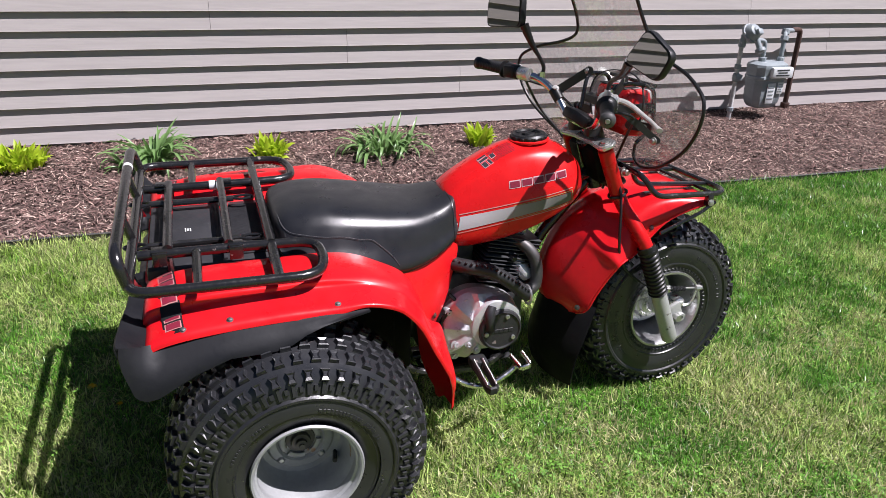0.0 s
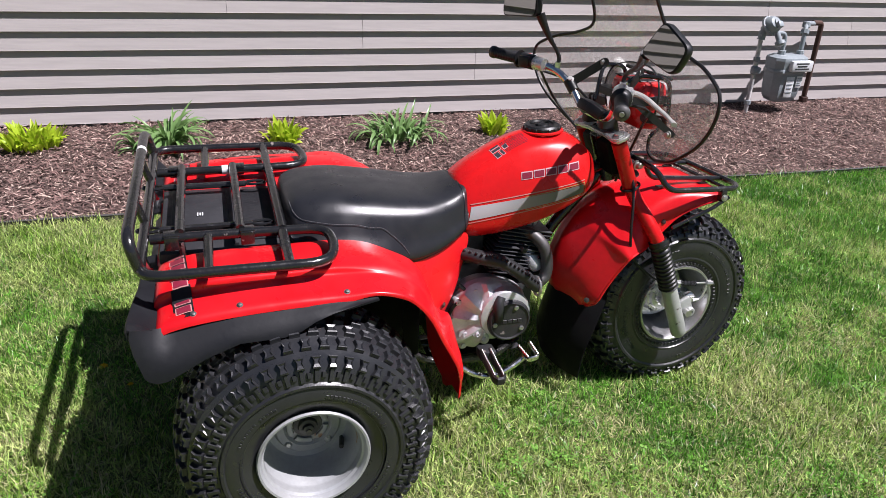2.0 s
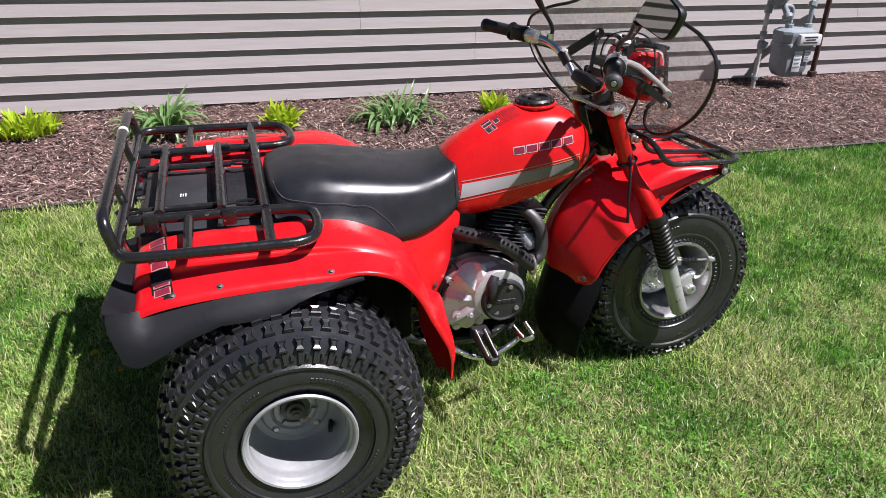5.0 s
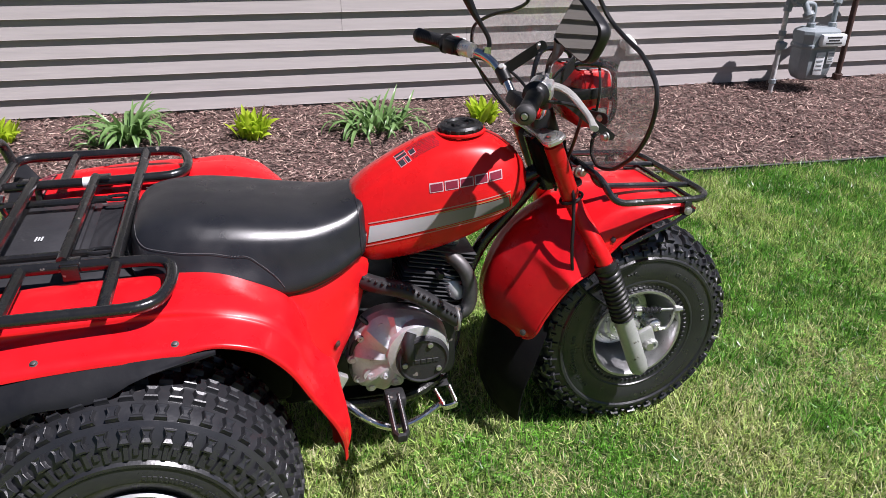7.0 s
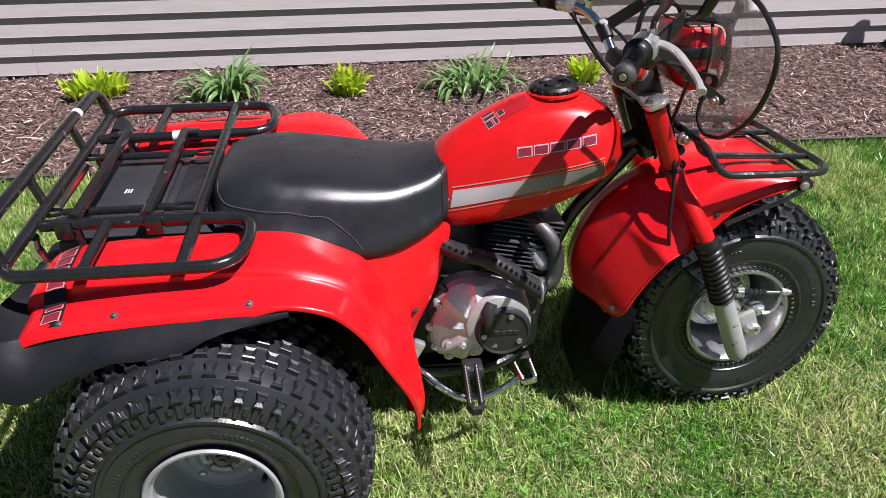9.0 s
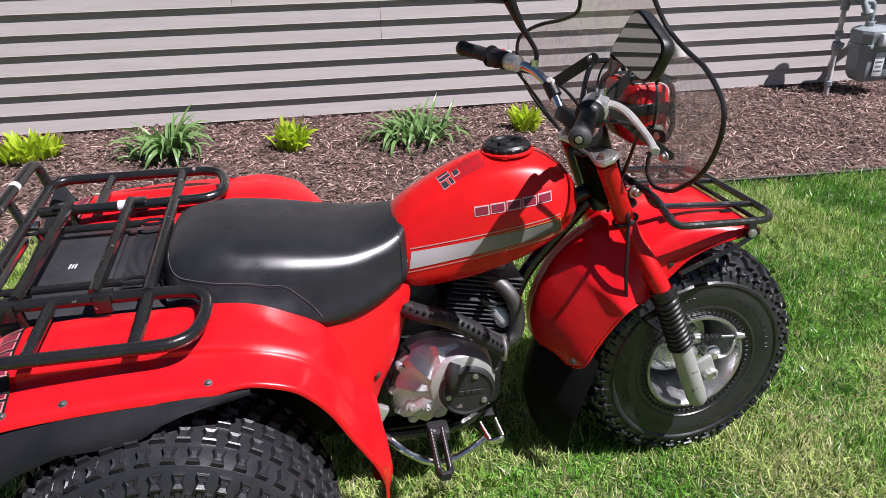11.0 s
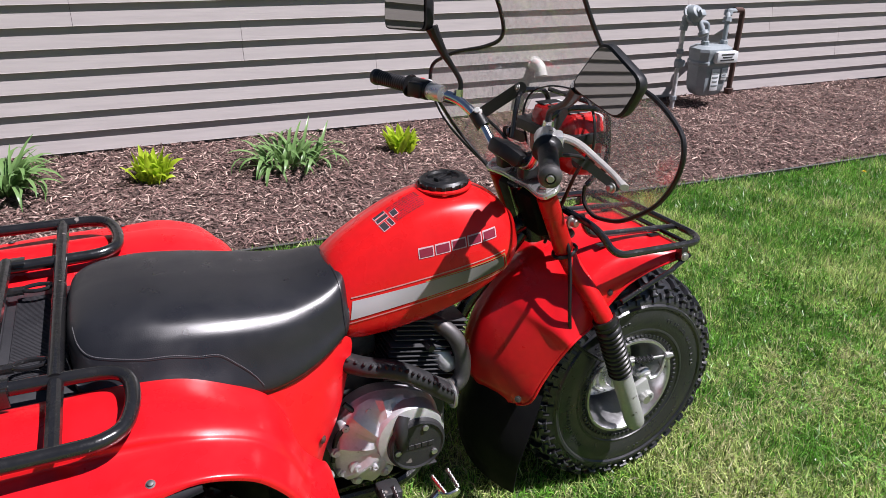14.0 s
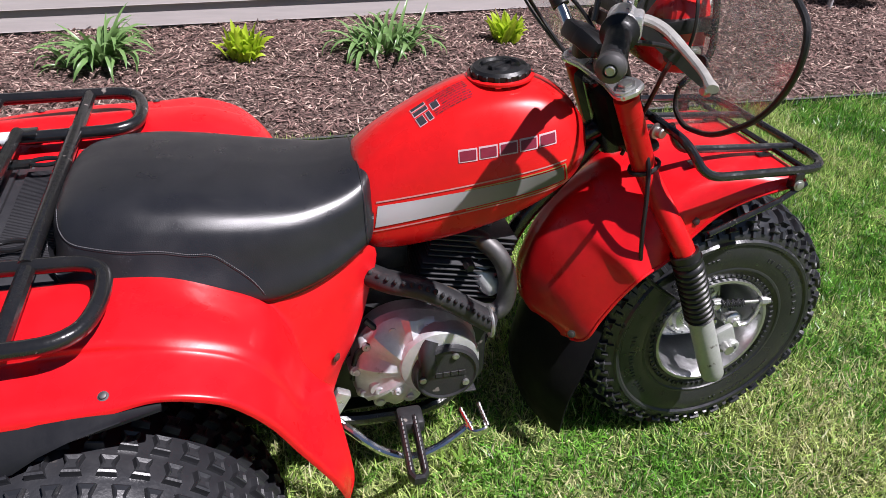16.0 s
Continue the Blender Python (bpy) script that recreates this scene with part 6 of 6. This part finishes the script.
# ---- gas meter and wall vent ----
def gas_meter():
    gm = thing("gas_meter", (2.58, -0.27, 0.04), "grey-painted gas meter with regulator and pipes against the siding", "gas meter")
    o = Vector((2.53, -0.27, 0.05))

    def at(x, y, z):
        return Vector((x, y, z)) - o
    rows = []
    for z, w, d in ((0.070, 0.07, 0.05), (0.085, 0.105, 0.075), (0.12, 0.128, 0.09), (0.17, 0.138, 0.096), (0.30, 0.145, 0.10), (0.31, 0.155, 0.108), (0.325, 0.155, 0.108), (0.335, 0.147, 0.102), (0.385, 0.15, 0.105), (0.40, 0.155, 0.11), (0.42, 0.15, 0.105), (0.44, 0.11, 0.08)):
        rows.append([at(2.485 + w * c, -0.27 + d * s, z) for c, s in ((-1, -0.55), (-0.7, -1), (0.7, -1), (1, -0.55), (1, 0.55), (0.7, 1), (-0.7, 1), (-1, 0.55))])
    part("meter_body", loft(rows), METER_GREY, gm, "grey cast meter body")
    part("index_cover", block((0.20, 0.05, 0.085), Matrix.Translation(at(2.53, -0.385, 0.365)), 0.012), LABEL_WHITE, gm, "clear-fronted index box")
    for i, w in enumerate((0.12, 0.09, 0.13)):
        part("label_bar", block((w, 0.002, 0.009), Matrix.Translation(at(2.525, -0.411, 0.388 - i * 0.02)), 0), LABEL_DARK, gm)
    for x, z, w, h in ((2.515, 0.20, 0.075, 0.16), (2.60, 0.24, 0.055, 0.09)):
        part("label_plate", block((w, 0.003, h), Matrix.Translation(at(x - 0.045, -0.376, z)), 0.001), LABEL_WHITE, gm, "white label with unreadable print")
        for i in range(4):
            part("label_bar", block((w * (0.8 - 0.1 * (i % 3)), 0.002, h * 0.05), Matrix.Translation(at(x - 0.045, -0.3795, z + h * (0.32 - 0.19 * i))), 0), METER_GREY, gm)

    def pipe(name, pts, r, mat=PIPE_GREY, rad=0.03, label=""):
        part(name, tube(rounded([at(*p) for p in pts], rad), r, 14), mat, gm, label)

    def collar(p, d, r, h, mat=METER_GREY):
        part("pipe_union", lathe([(r * 0.8, -h), (r, -h * 0.8), (r, h * 0.8), (r * 0.8, h)], 8, axis_pose(at(*p), d)), mat, gm)

    pipe("riser", [(2.212, -0.25, -0.03), (2.212, -0.25, 0.58)], 0.017)
    for z in (0.06, 0.30, 0.33, 0.40):
        collar((2.212, -0.25, z), (0, 0, 1), 0.026, 0.018)
    part("shutoff_valve", block((0.07, 0.05, 0.05), Matrix.Translation(at(2.217, -0.26, 0.315)), 0.01), METER_GREY, gm)
    m = axis_pose(at(2.262, -0.27, 0.655), (0.10, -0.80, 0.58))
    part("regulator", lathe([(0, -0.07), (0.036, -0.07), (0.042, -0.04), (0.062, -0.02), (0.080, -0.008), (0.080, 0.008), (0.070, 0.012), (0.064, 0.036), (0.048, 0.056), (0.026, 0.062), (0.024, 0.070), (0, 0.072)], 28, m), METER_GREY, gm, "round grey gas pressure regulator")
    pipe("regulator_neck", [(2.212, -0.25, 0.55), (2.22, -0.25, 0.62), (2.28, -0.26, 0.66)], 0.028, METER_GREY)
    pipe("regulator_outlet", [(2.30, -0.26, 0.60), (2.40, -0.26, 0.60), (2.42, -0.27, 0.58), (2.42, -0.27, 0.43)], 0.018, METER_GREY, 0.04)
    part("vent_cap", lathe([(0.022, -0.04), (0.022, 0.03), (0.036, 0.034), (0.040, 0.06), (0.03, 0.07), (0, 0.07)], 18, axis_pose(at(2.30, -0.33, 0.58), (0.15, -0.5, -0.85))), METER_GREY, gm)
    for x in (2.42, 2.60):
        collar((x, -0.27, 0.45), (0, 0, 1), 0.03, 0.022)
    pipe("meter_outlet", [(2.60, -0.27, 0.44), (2.61, -0.26, 0.63), (2.66, -0.20, 0.665), (2.80, -0.13, 0.655)], 0.018, METER_GREY, 0.04)
    for p in ((2.612, -0.255, 0.61), (2.65, -0.215, 0.655)):
        collar(p, (0.3, 0.2, 0.9), 0.032, 0.02)
    pipe("house_pipe", [(2.79, -0.13, 0.66), (2.915, -0.09, 0.655), (2.925, -0.085, 0.60), (2.925, -0.085, 0.0)], 0.021, RUST, 0.035, "rust-brown house gas pipe")
    collar((2.925, -0.085, 0.03), (0, 0, 1), 0.036, 0.022, RUST)
    part("spring_tower", block((0.05, 0.05, 0.055), m @ Matrix.Translation((0.008, -0.026, 0.062)), 0.010), METER_GREY, gm)
    for i in range(8):
        a = i * math.pi / 4
        part("flange_bolt", lathe([(0.007, -0.012), (0.007, 0.013), (0, 0.014)], 6, m @ Matrix.Translation((0.072 * math.cos(a), 0.072 * math.sin(a), 0))), PIPE_GREY, gm)


gas_meter()


def wall_vent():
    v = thing("wall_vent", (1.172, -0.02, 0.295), "white plastic vent elbow sticking out of the siding", "vent pipe")
    pts = rounded([(0, 0.03, 0.03), (0, -0.075, 0.03), (0.0, -0.10, -0.035)], 0.055, 8)
    part("elbow", tube(pts, 0.040, 20), WHITE, v, "white plastic pipe elbow", 0.9)
    part("socket", lathe([(0.040, 0), (0.045, 0.002), (0.045, 0.03), (0.035, 0.03), (0.035, 0.0)], 24, axis_pose((0, -0.090, -0.012), (0, -0.36, -0.93)), closed=True), WHITE, v)
    part("flange", lathe([(0.038, 0), (0.054, 0), (0.052, 0.008), (0.038, 0.01)], 24, axis_pose((0, 0.004, 0.03), (0, -1, 0))), WHITE, v)


wall_vent()


def garden_fixture():
    """A small dark box on thin brown legs at the foot of the wall."""
    g = thing("garden_fixture", (5.16, -0.16, 0.0), "small dark fixture on thin brown legs beside the siding", "garden fixture")
    rows = [[(0.075 * k * x, 0.06 * k * y, z) for x, y in ((-1, -1), (1, -1), (1, 1), (-1, 1))] for z, k in ((0.145, 0.85), (0.155, 1.0), (0.255, 1.0), (0.275, 0.8))]
    part("body", loft(rows), BLACK_PLASTIC, g)
    for x in (-0.06, 0.06):
        for y in (-0.045, 0.045):
            part("leg", rod((x * 0.8, y * 0.8, 0.15), (x * 1.3, y * 1.2, -0.02), 0.006, 8), RUST, g)


garden_fixture()


# ---- plants in the bed ----
def strap_leaf(length, width, bend, n=7, fold=0.25):
    """A narrow arching leaf that grows along x and z from the origin."""
    bm = bmesh.new()
    rows = []
    ang = radians(78)
    p = Vector((0, 0, 0))
    for i in range(n + 1):
        u = i / n
        w = width * (0.7 + 0.5 * u) * (1 - u ** 2.6) + 0.0006
        up = Vector((-math.sin(ang), 0, math.cos(ang)))
        rows.append([bm.verts.new(p + Vector((0, -w, 0)) + up * w * fold), bm.verts.new(p), bm.verts.new(p + Vector((0, w, 0)) + up * w * fold)])
        p = p + Vector((math.cos(ang), 0, math.sin(ang))) * length / n
        ang -= bend / n * (0.4 + 1.2 * u)
    for a, c in zip(rows, rows[1:]):
        for j in (0, 1):
            bm.faces.new((a[j], a[j + 1], c[j + 1], c[j]))
    return bm


def broad_leaf(length, width, bend, n=6):
    bm = bmesh.new()
    rows = []
    ang = radians(82)
    p = Vector((0, 0, 0))
    for i in range(n + 1):
        u = i / n
        w = width * max(0.05, math.sin(math.pi * min(1, u * 0.92 + 0.08)) ** 0.8) * (1 if u > 0.3 else 0.3 + 2.3 * u)
        up = Vector((-math.sin(ang), 0, math.cos(ang)))
        rows.append([bm.verts.new(p + Vector((0, -w, 0)) + up * w * 0.45), bm.verts.new(p), bm.verts.new(p + Vector((0, w, 0)) + up * w * 0.45)])
        p = p + Vector((math.cos(ang), 0, math.sin(ang))) * length / n
        ang -= bend / n * (0.2 + 1.6 * u)
    for a, c in zip(rows, rows[1:]):
        for j in (0, 1):
            bm.faces.new((a[j], a[j + 1], c[j + 1], c[j]))
    return bm


def leaf_meshes(kind, mat, sizes):
    out = []
    for args in sizes:
        b = kind(*args)
        for f in b.faces:
            f.smooth = True
        me = bpy.data.meshes.new("leaf")
        b.to_mesh(me)
        b.free()
        me.materials.append(mat)
        out.append(me)
    return out


LILY = leaf_meshes(strap_leaf, DAYLILY, [(0.33, 0.0155, 2.0), (0.34, 0.0165, 2.6), (0.32, 0.016, 3.0), (0.24, 0.015, 2.4), (0.33, 0.012, 1.2), (0.30, 0.016, 3.4)])
LIME = leaf_meshes(broad_leaf, HOSTA, [(0.165, 0.021, 0.8), (0.15, 0.023, 1.9), (0.16, 0.019, 0.3), (0.18, 0.018, 0.5), (0.12, 0.022, 2.6)])


def clump(name, place, meshes, count, spread, lean, seed, label, size=1.0, stretch=1.0):
    rng = random.Random(seed)
    plant = thing(name, place, label, "plant", "" if name == "weed" else "plants in the bed")
    for i in range(count):
        a = rng.uniform(0, 2 * math.pi)
        r = spread * math.sqrt(rng.random())
        ob = new("leaf", rng.choice(meshes))
        ob.parent = plant
        k = size * rng.uniform(0.75, 1.15)
        ob.matrix_basis = Matrix.Translation((r * math.cos(a) * stretch, r * math.sin(a), -0.01)) @ Matrix.Rotation(a + rng.gauss(0, 0.5), 4, "Z") @ Matrix.Rotation(lean * r / spread * rng.uniform(0.3, 1.2) - 0.1, 4, "Y") @ Matrix.Rotation(rng.gauss(0, 0.30), 4, "X") @ Matrix.Rotation(rng.gauss(0, 0.5), 4, "Z") @ Matrix.Scale(k, 4)
    return plant


def bed(x, y):
    return (x, y, float(bed_height(x, y)))


clump("lime_hosta", bed(-2.866, -0.45), LIME, 140, 0.120, 0.42, 1, "lime-green leafy clump in the mulch", 0.78, 1.2)
clump("daylily", bed(-2.12, -0.52), LILY, 84, 0.055, 0.62, 2, "tall daylily clump with arching strap leaves", 1.0)
clump("daylily", bed(-2.29, -0.50), LILY, 20, 0.045, 1.15, 12, "low tuft of daylily leaves beside the tall clump", 0.60)
clump("lime_hosta", bed(-1.445, -0.55), LIME, 92, 0.078, 0.25, 3, "lime-green leafy clump in the mulch", 0.92)
clump("daylily", bed(-0.72, -0.57), LILY, 96, 0.100, 0.75, 4, "wide daylily clump with arching strap leaves", 0.78, 1.6)
clump("lime_hosta", bed(-0.035, -0.54), LIME, 74, 0.068, 0.22, 5, "lime-green leafy clump in the mulch", 0.86)


# ---- grass ----
def grass():
    rng = np.random.default_rng(11)
    n = 2050000
    x, v = rng.uniform(-5.6, 5.6, n), rng.random(n)
    y = -6.6 + v * (edge_y(x) - 0.004 + 6.6)
    # dense round the vehicle, thinning out with the distance
    far = np.maximum(np.maximum(-2.7 - x, x - 2.3) / 2.4, (-3.75 - y) / 1.3).clip(0, 1)
    keep = rng.random(n) < 1 - 0.955 * far * far * (3 - 2 * far)
    x, y = x[keep], y[keep]
    n = len(x)
    patch = np.sin(x * 2.3 + 1.1 * np.sin(y * 1.9)) * np.sin(y * 2.9 + 0.7 * np.sin(x * 3.1)) + 0.6 * np.sin(x * 6.1 + y * 4.7)
    hgt = rng.uniform(0.020, 0.056, n) * (1 + 0.16 * patch)
    edge = y > edge_y(x) - 0.05
    hgt = np.where(edge, hgt * rng.uniform(0.9, 1.5, n), hgt)
    wid = rng.uniform(0.0009, 0.0024, n)
    yaw = 2.2 * np.sin(x * 3.7 + 1.3 * np.sin(y * 2.9)) + 1.9 * np.cos(y * 4.3 + 1.1 * np.sin(x * 5.1)) + rng.normal(0, 2.2, n)
    lean = np.abs(rng.normal(0.80, 0.45, n)).clip(0, 1.45)
    d = np.stack([np.cos(yaw), np.sin(yaw), np.zeros(n)], 1)
    tw = yaw + rng.normal(0, 0.6, n) + np.pi / 2
    s = np.stack([np.cos(tw), np.sin(tw), np.zeros(n)], 1)
    base = np.stack([x, y, lawn_height(x, y) - 0.006], 1)
    l1, l2 = lean * 0.5, lean * 1.35
    mid = base + (d * np.sin(l1)[:, None] + np.array([0, 0, 1.0]) * np.cos(l1)[:, None]) * (hgt * 0.45)[:, None]
    tip = mid + (d * np.sin(l2)[:, None] + np.array([0, 0, 1.0]) * np.cos(l2)[:, None]) * (hgt * 0.68)[:, None]
    v = np.stack([base, mid - s * wid[:, None], mid + s * wid[:, None], tip], 1).reshape(-1, 3)
    f = (np.arange(n)[:, None, None] * 4 + np.array([(0, 2, 1), (1, 2, 3)])[None]).reshape(-1, 3)
    fleck = np.sin(x * 9.7 + 2.0 * np.sin(y * 5.3)) * np.sin(y * 11.1 + 1.7 * np.sin(x * 6.7))
    mottle = np.sin(x * 17.3 + 2.1 * np.sin(y * 8.9)) * np.sin(y * 14.7 + 1.9 * np.sin(x * 7.9 + 0.8))
    dry = rng.random(n) < np.where(y > -2.9, 0.55, 1.0) * (0.08 + 0.10 * np.clip(mottle, 0, 1) + 0.16 * np.clip(-3.25 - y, 0, 1) + 0.12 * np.clip(patch, 0, 1) + 0.16 * np.clip(fleck - 0.2, 0, 1))
    deep = rng.random(n) < np.clip(0.36 - 0.42 * patch - 0.40 * mottle + 0.12 * (x - 0.5) - 0.3 * np.clip(-3.3 - y, 0, 1) + 0.3 * np.clip(y + 2.9, 0, 1) * (x > -0.6), 0.06, 0.92)
    # worn straw spots and lush tufts
    for sx, sy, sr in ((0.05, -3.21, 0.11), (-0.13, -3.31, 0.12), (-0.26, -3.49, 0.13), (-0.76, -3.43, 0.12), (0.40, -3.22, 0.12)):
        dry |= rng.random(n) < 0.34 * np.exp(-((x - sx) ** 2 + ((y - sy) * 1.4) ** 2) / sr ** 2)
    for sx, sy, sr in ((-0.54, -3.38, 0.10), (0.35, -2.80, 0.16), (0.14, -3.41, 0.14), (-0.63, -3.58, 0.11), (1.35, -2.34, 0.35)):
        near = rng.random(n) < 0.75 * np.exp(-((x - sx) ** 2 + ((y - sy) * 1.4) ** 2) / sr ** 2)
        deep |= near
        dry &= ~near
    mi = np.repeat(np.where(dry, 1, np.where(deep, 2, 0)).astype(np.int32), 2)
    return tagged(fast_mesh("grass", v, f, [GRASS, STRAW, GRASS_DEEP], mi), "short mown green grass with dry straw blades", "grass", kind="stuff")


grass()


def clover():
    """Low three-leaved weeds between the blades."""
    rng = np.random.default_rng(23)
    spots = [(-2.45, -3.55, 0.30), (-2.25, -3.85, 0.28), (-0.98, -3.42, 0.18), (-1.05, -3.62, 0.16), (-0.75, -3.75, 0.2), (-0.9, -3.95, 0.22), (0.5, -3.1, 0.3), (0.9, -2.6, 0.3), (1.5, -2.3, 0.35), (-2.3, -3.0, 0.25), (-0.3, -4.0, 0.25), (0.3, -3.7, 0.25)]
    vs, fs = [], []
    k = 0
    for sx, sy, sr in spots:
        for _ in range(int(640 * sr)):
            a, r = rng.uniform(0, 6.283), sr * math.sqrt(rng.random())
            cx, cy, cz = sx + r * math.cos(a), sy + r * math.sin(a), float(lawn_height(sx, sy)) + rng.uniform(0.015, 0.045)
            q = rng.uniform(0.006, 0.0125)
            b = rng.uniform(0, 6.283)
            tx, ty = rng.normal(0, 0.25, 2)
            for j in range(3):
                w = b + j * 2.094
                for dr, dw in ((0.05, 0), (0.75, -0.5), (1.05, -0.2), (1.05, 0.2), (0.75, 0.5)):
                    px, py = q * dr * math.cos(w + dw), q * dr * math.sin(w + dw)
                    vs.append((cx + px, cy + py, cz + tx * px + ty * py))
                fs += [(k, k + 1, k + 2), (k, k + 2, k + 3), (k, k + 3, k + 4)]
                k += 5
    return tagged(fast_mesh("clover", np.array(vs), np.array(fs), [CLOVER]), "low clover leaves in the lawn", "clover", kind="stuff")


clover()


WEED = leaf_meshes(broad_leaf, WEED_LEAF, [(0.075, 0.008, 0.5), (0.06, 0.009, 1.2)])
clump("weed", (-1.002, -3.26, float(lawn_height(-1.002, -3.26))), WEED, 9, 0.018, 0.5, 8, "small upright broad-leaved weed in the lawn")


def dandelion(x, y, size=1.0):
    d = thing("dandelion", (x, y, float(lawn_height(x, y)) + 0.03), "small yellow dandelion flower in the lawn", "flower", "dandelions")
    bm = bmesh.new()
    rng = random.Random(int(x * 100))
    for i in range(34):
        a, el = rng.uniform(0, 6.283), rng.uniform(0.1, 1.3)
        v = Vector((math.cos(a) * math.cos(el), math.sin(a) * math.cos(el), math.sin(el) * 0.7)) * 0.016 * size
        s = Vector((-math.sin(a), math.cos(a), 0)) * 0.0018
        q = [bm.verts.new(p) for p in (Vector((0, 0, 0)), v * 0.8 - s, v, v * 0.8 + s)]
        bm.faces.new(q)
    part("petals", bm, DANDELION, d)
    part("stem", rod((0, 0, -0.035), (0, 0, 0.0), 0.0016, 6), CLOVER, d)


for spot in ((-2.27, -2.78, 1.0), (-2.18, -2.90, 0.7), (2.41, -1.79, 1.0)):
    dandelion(*spot)
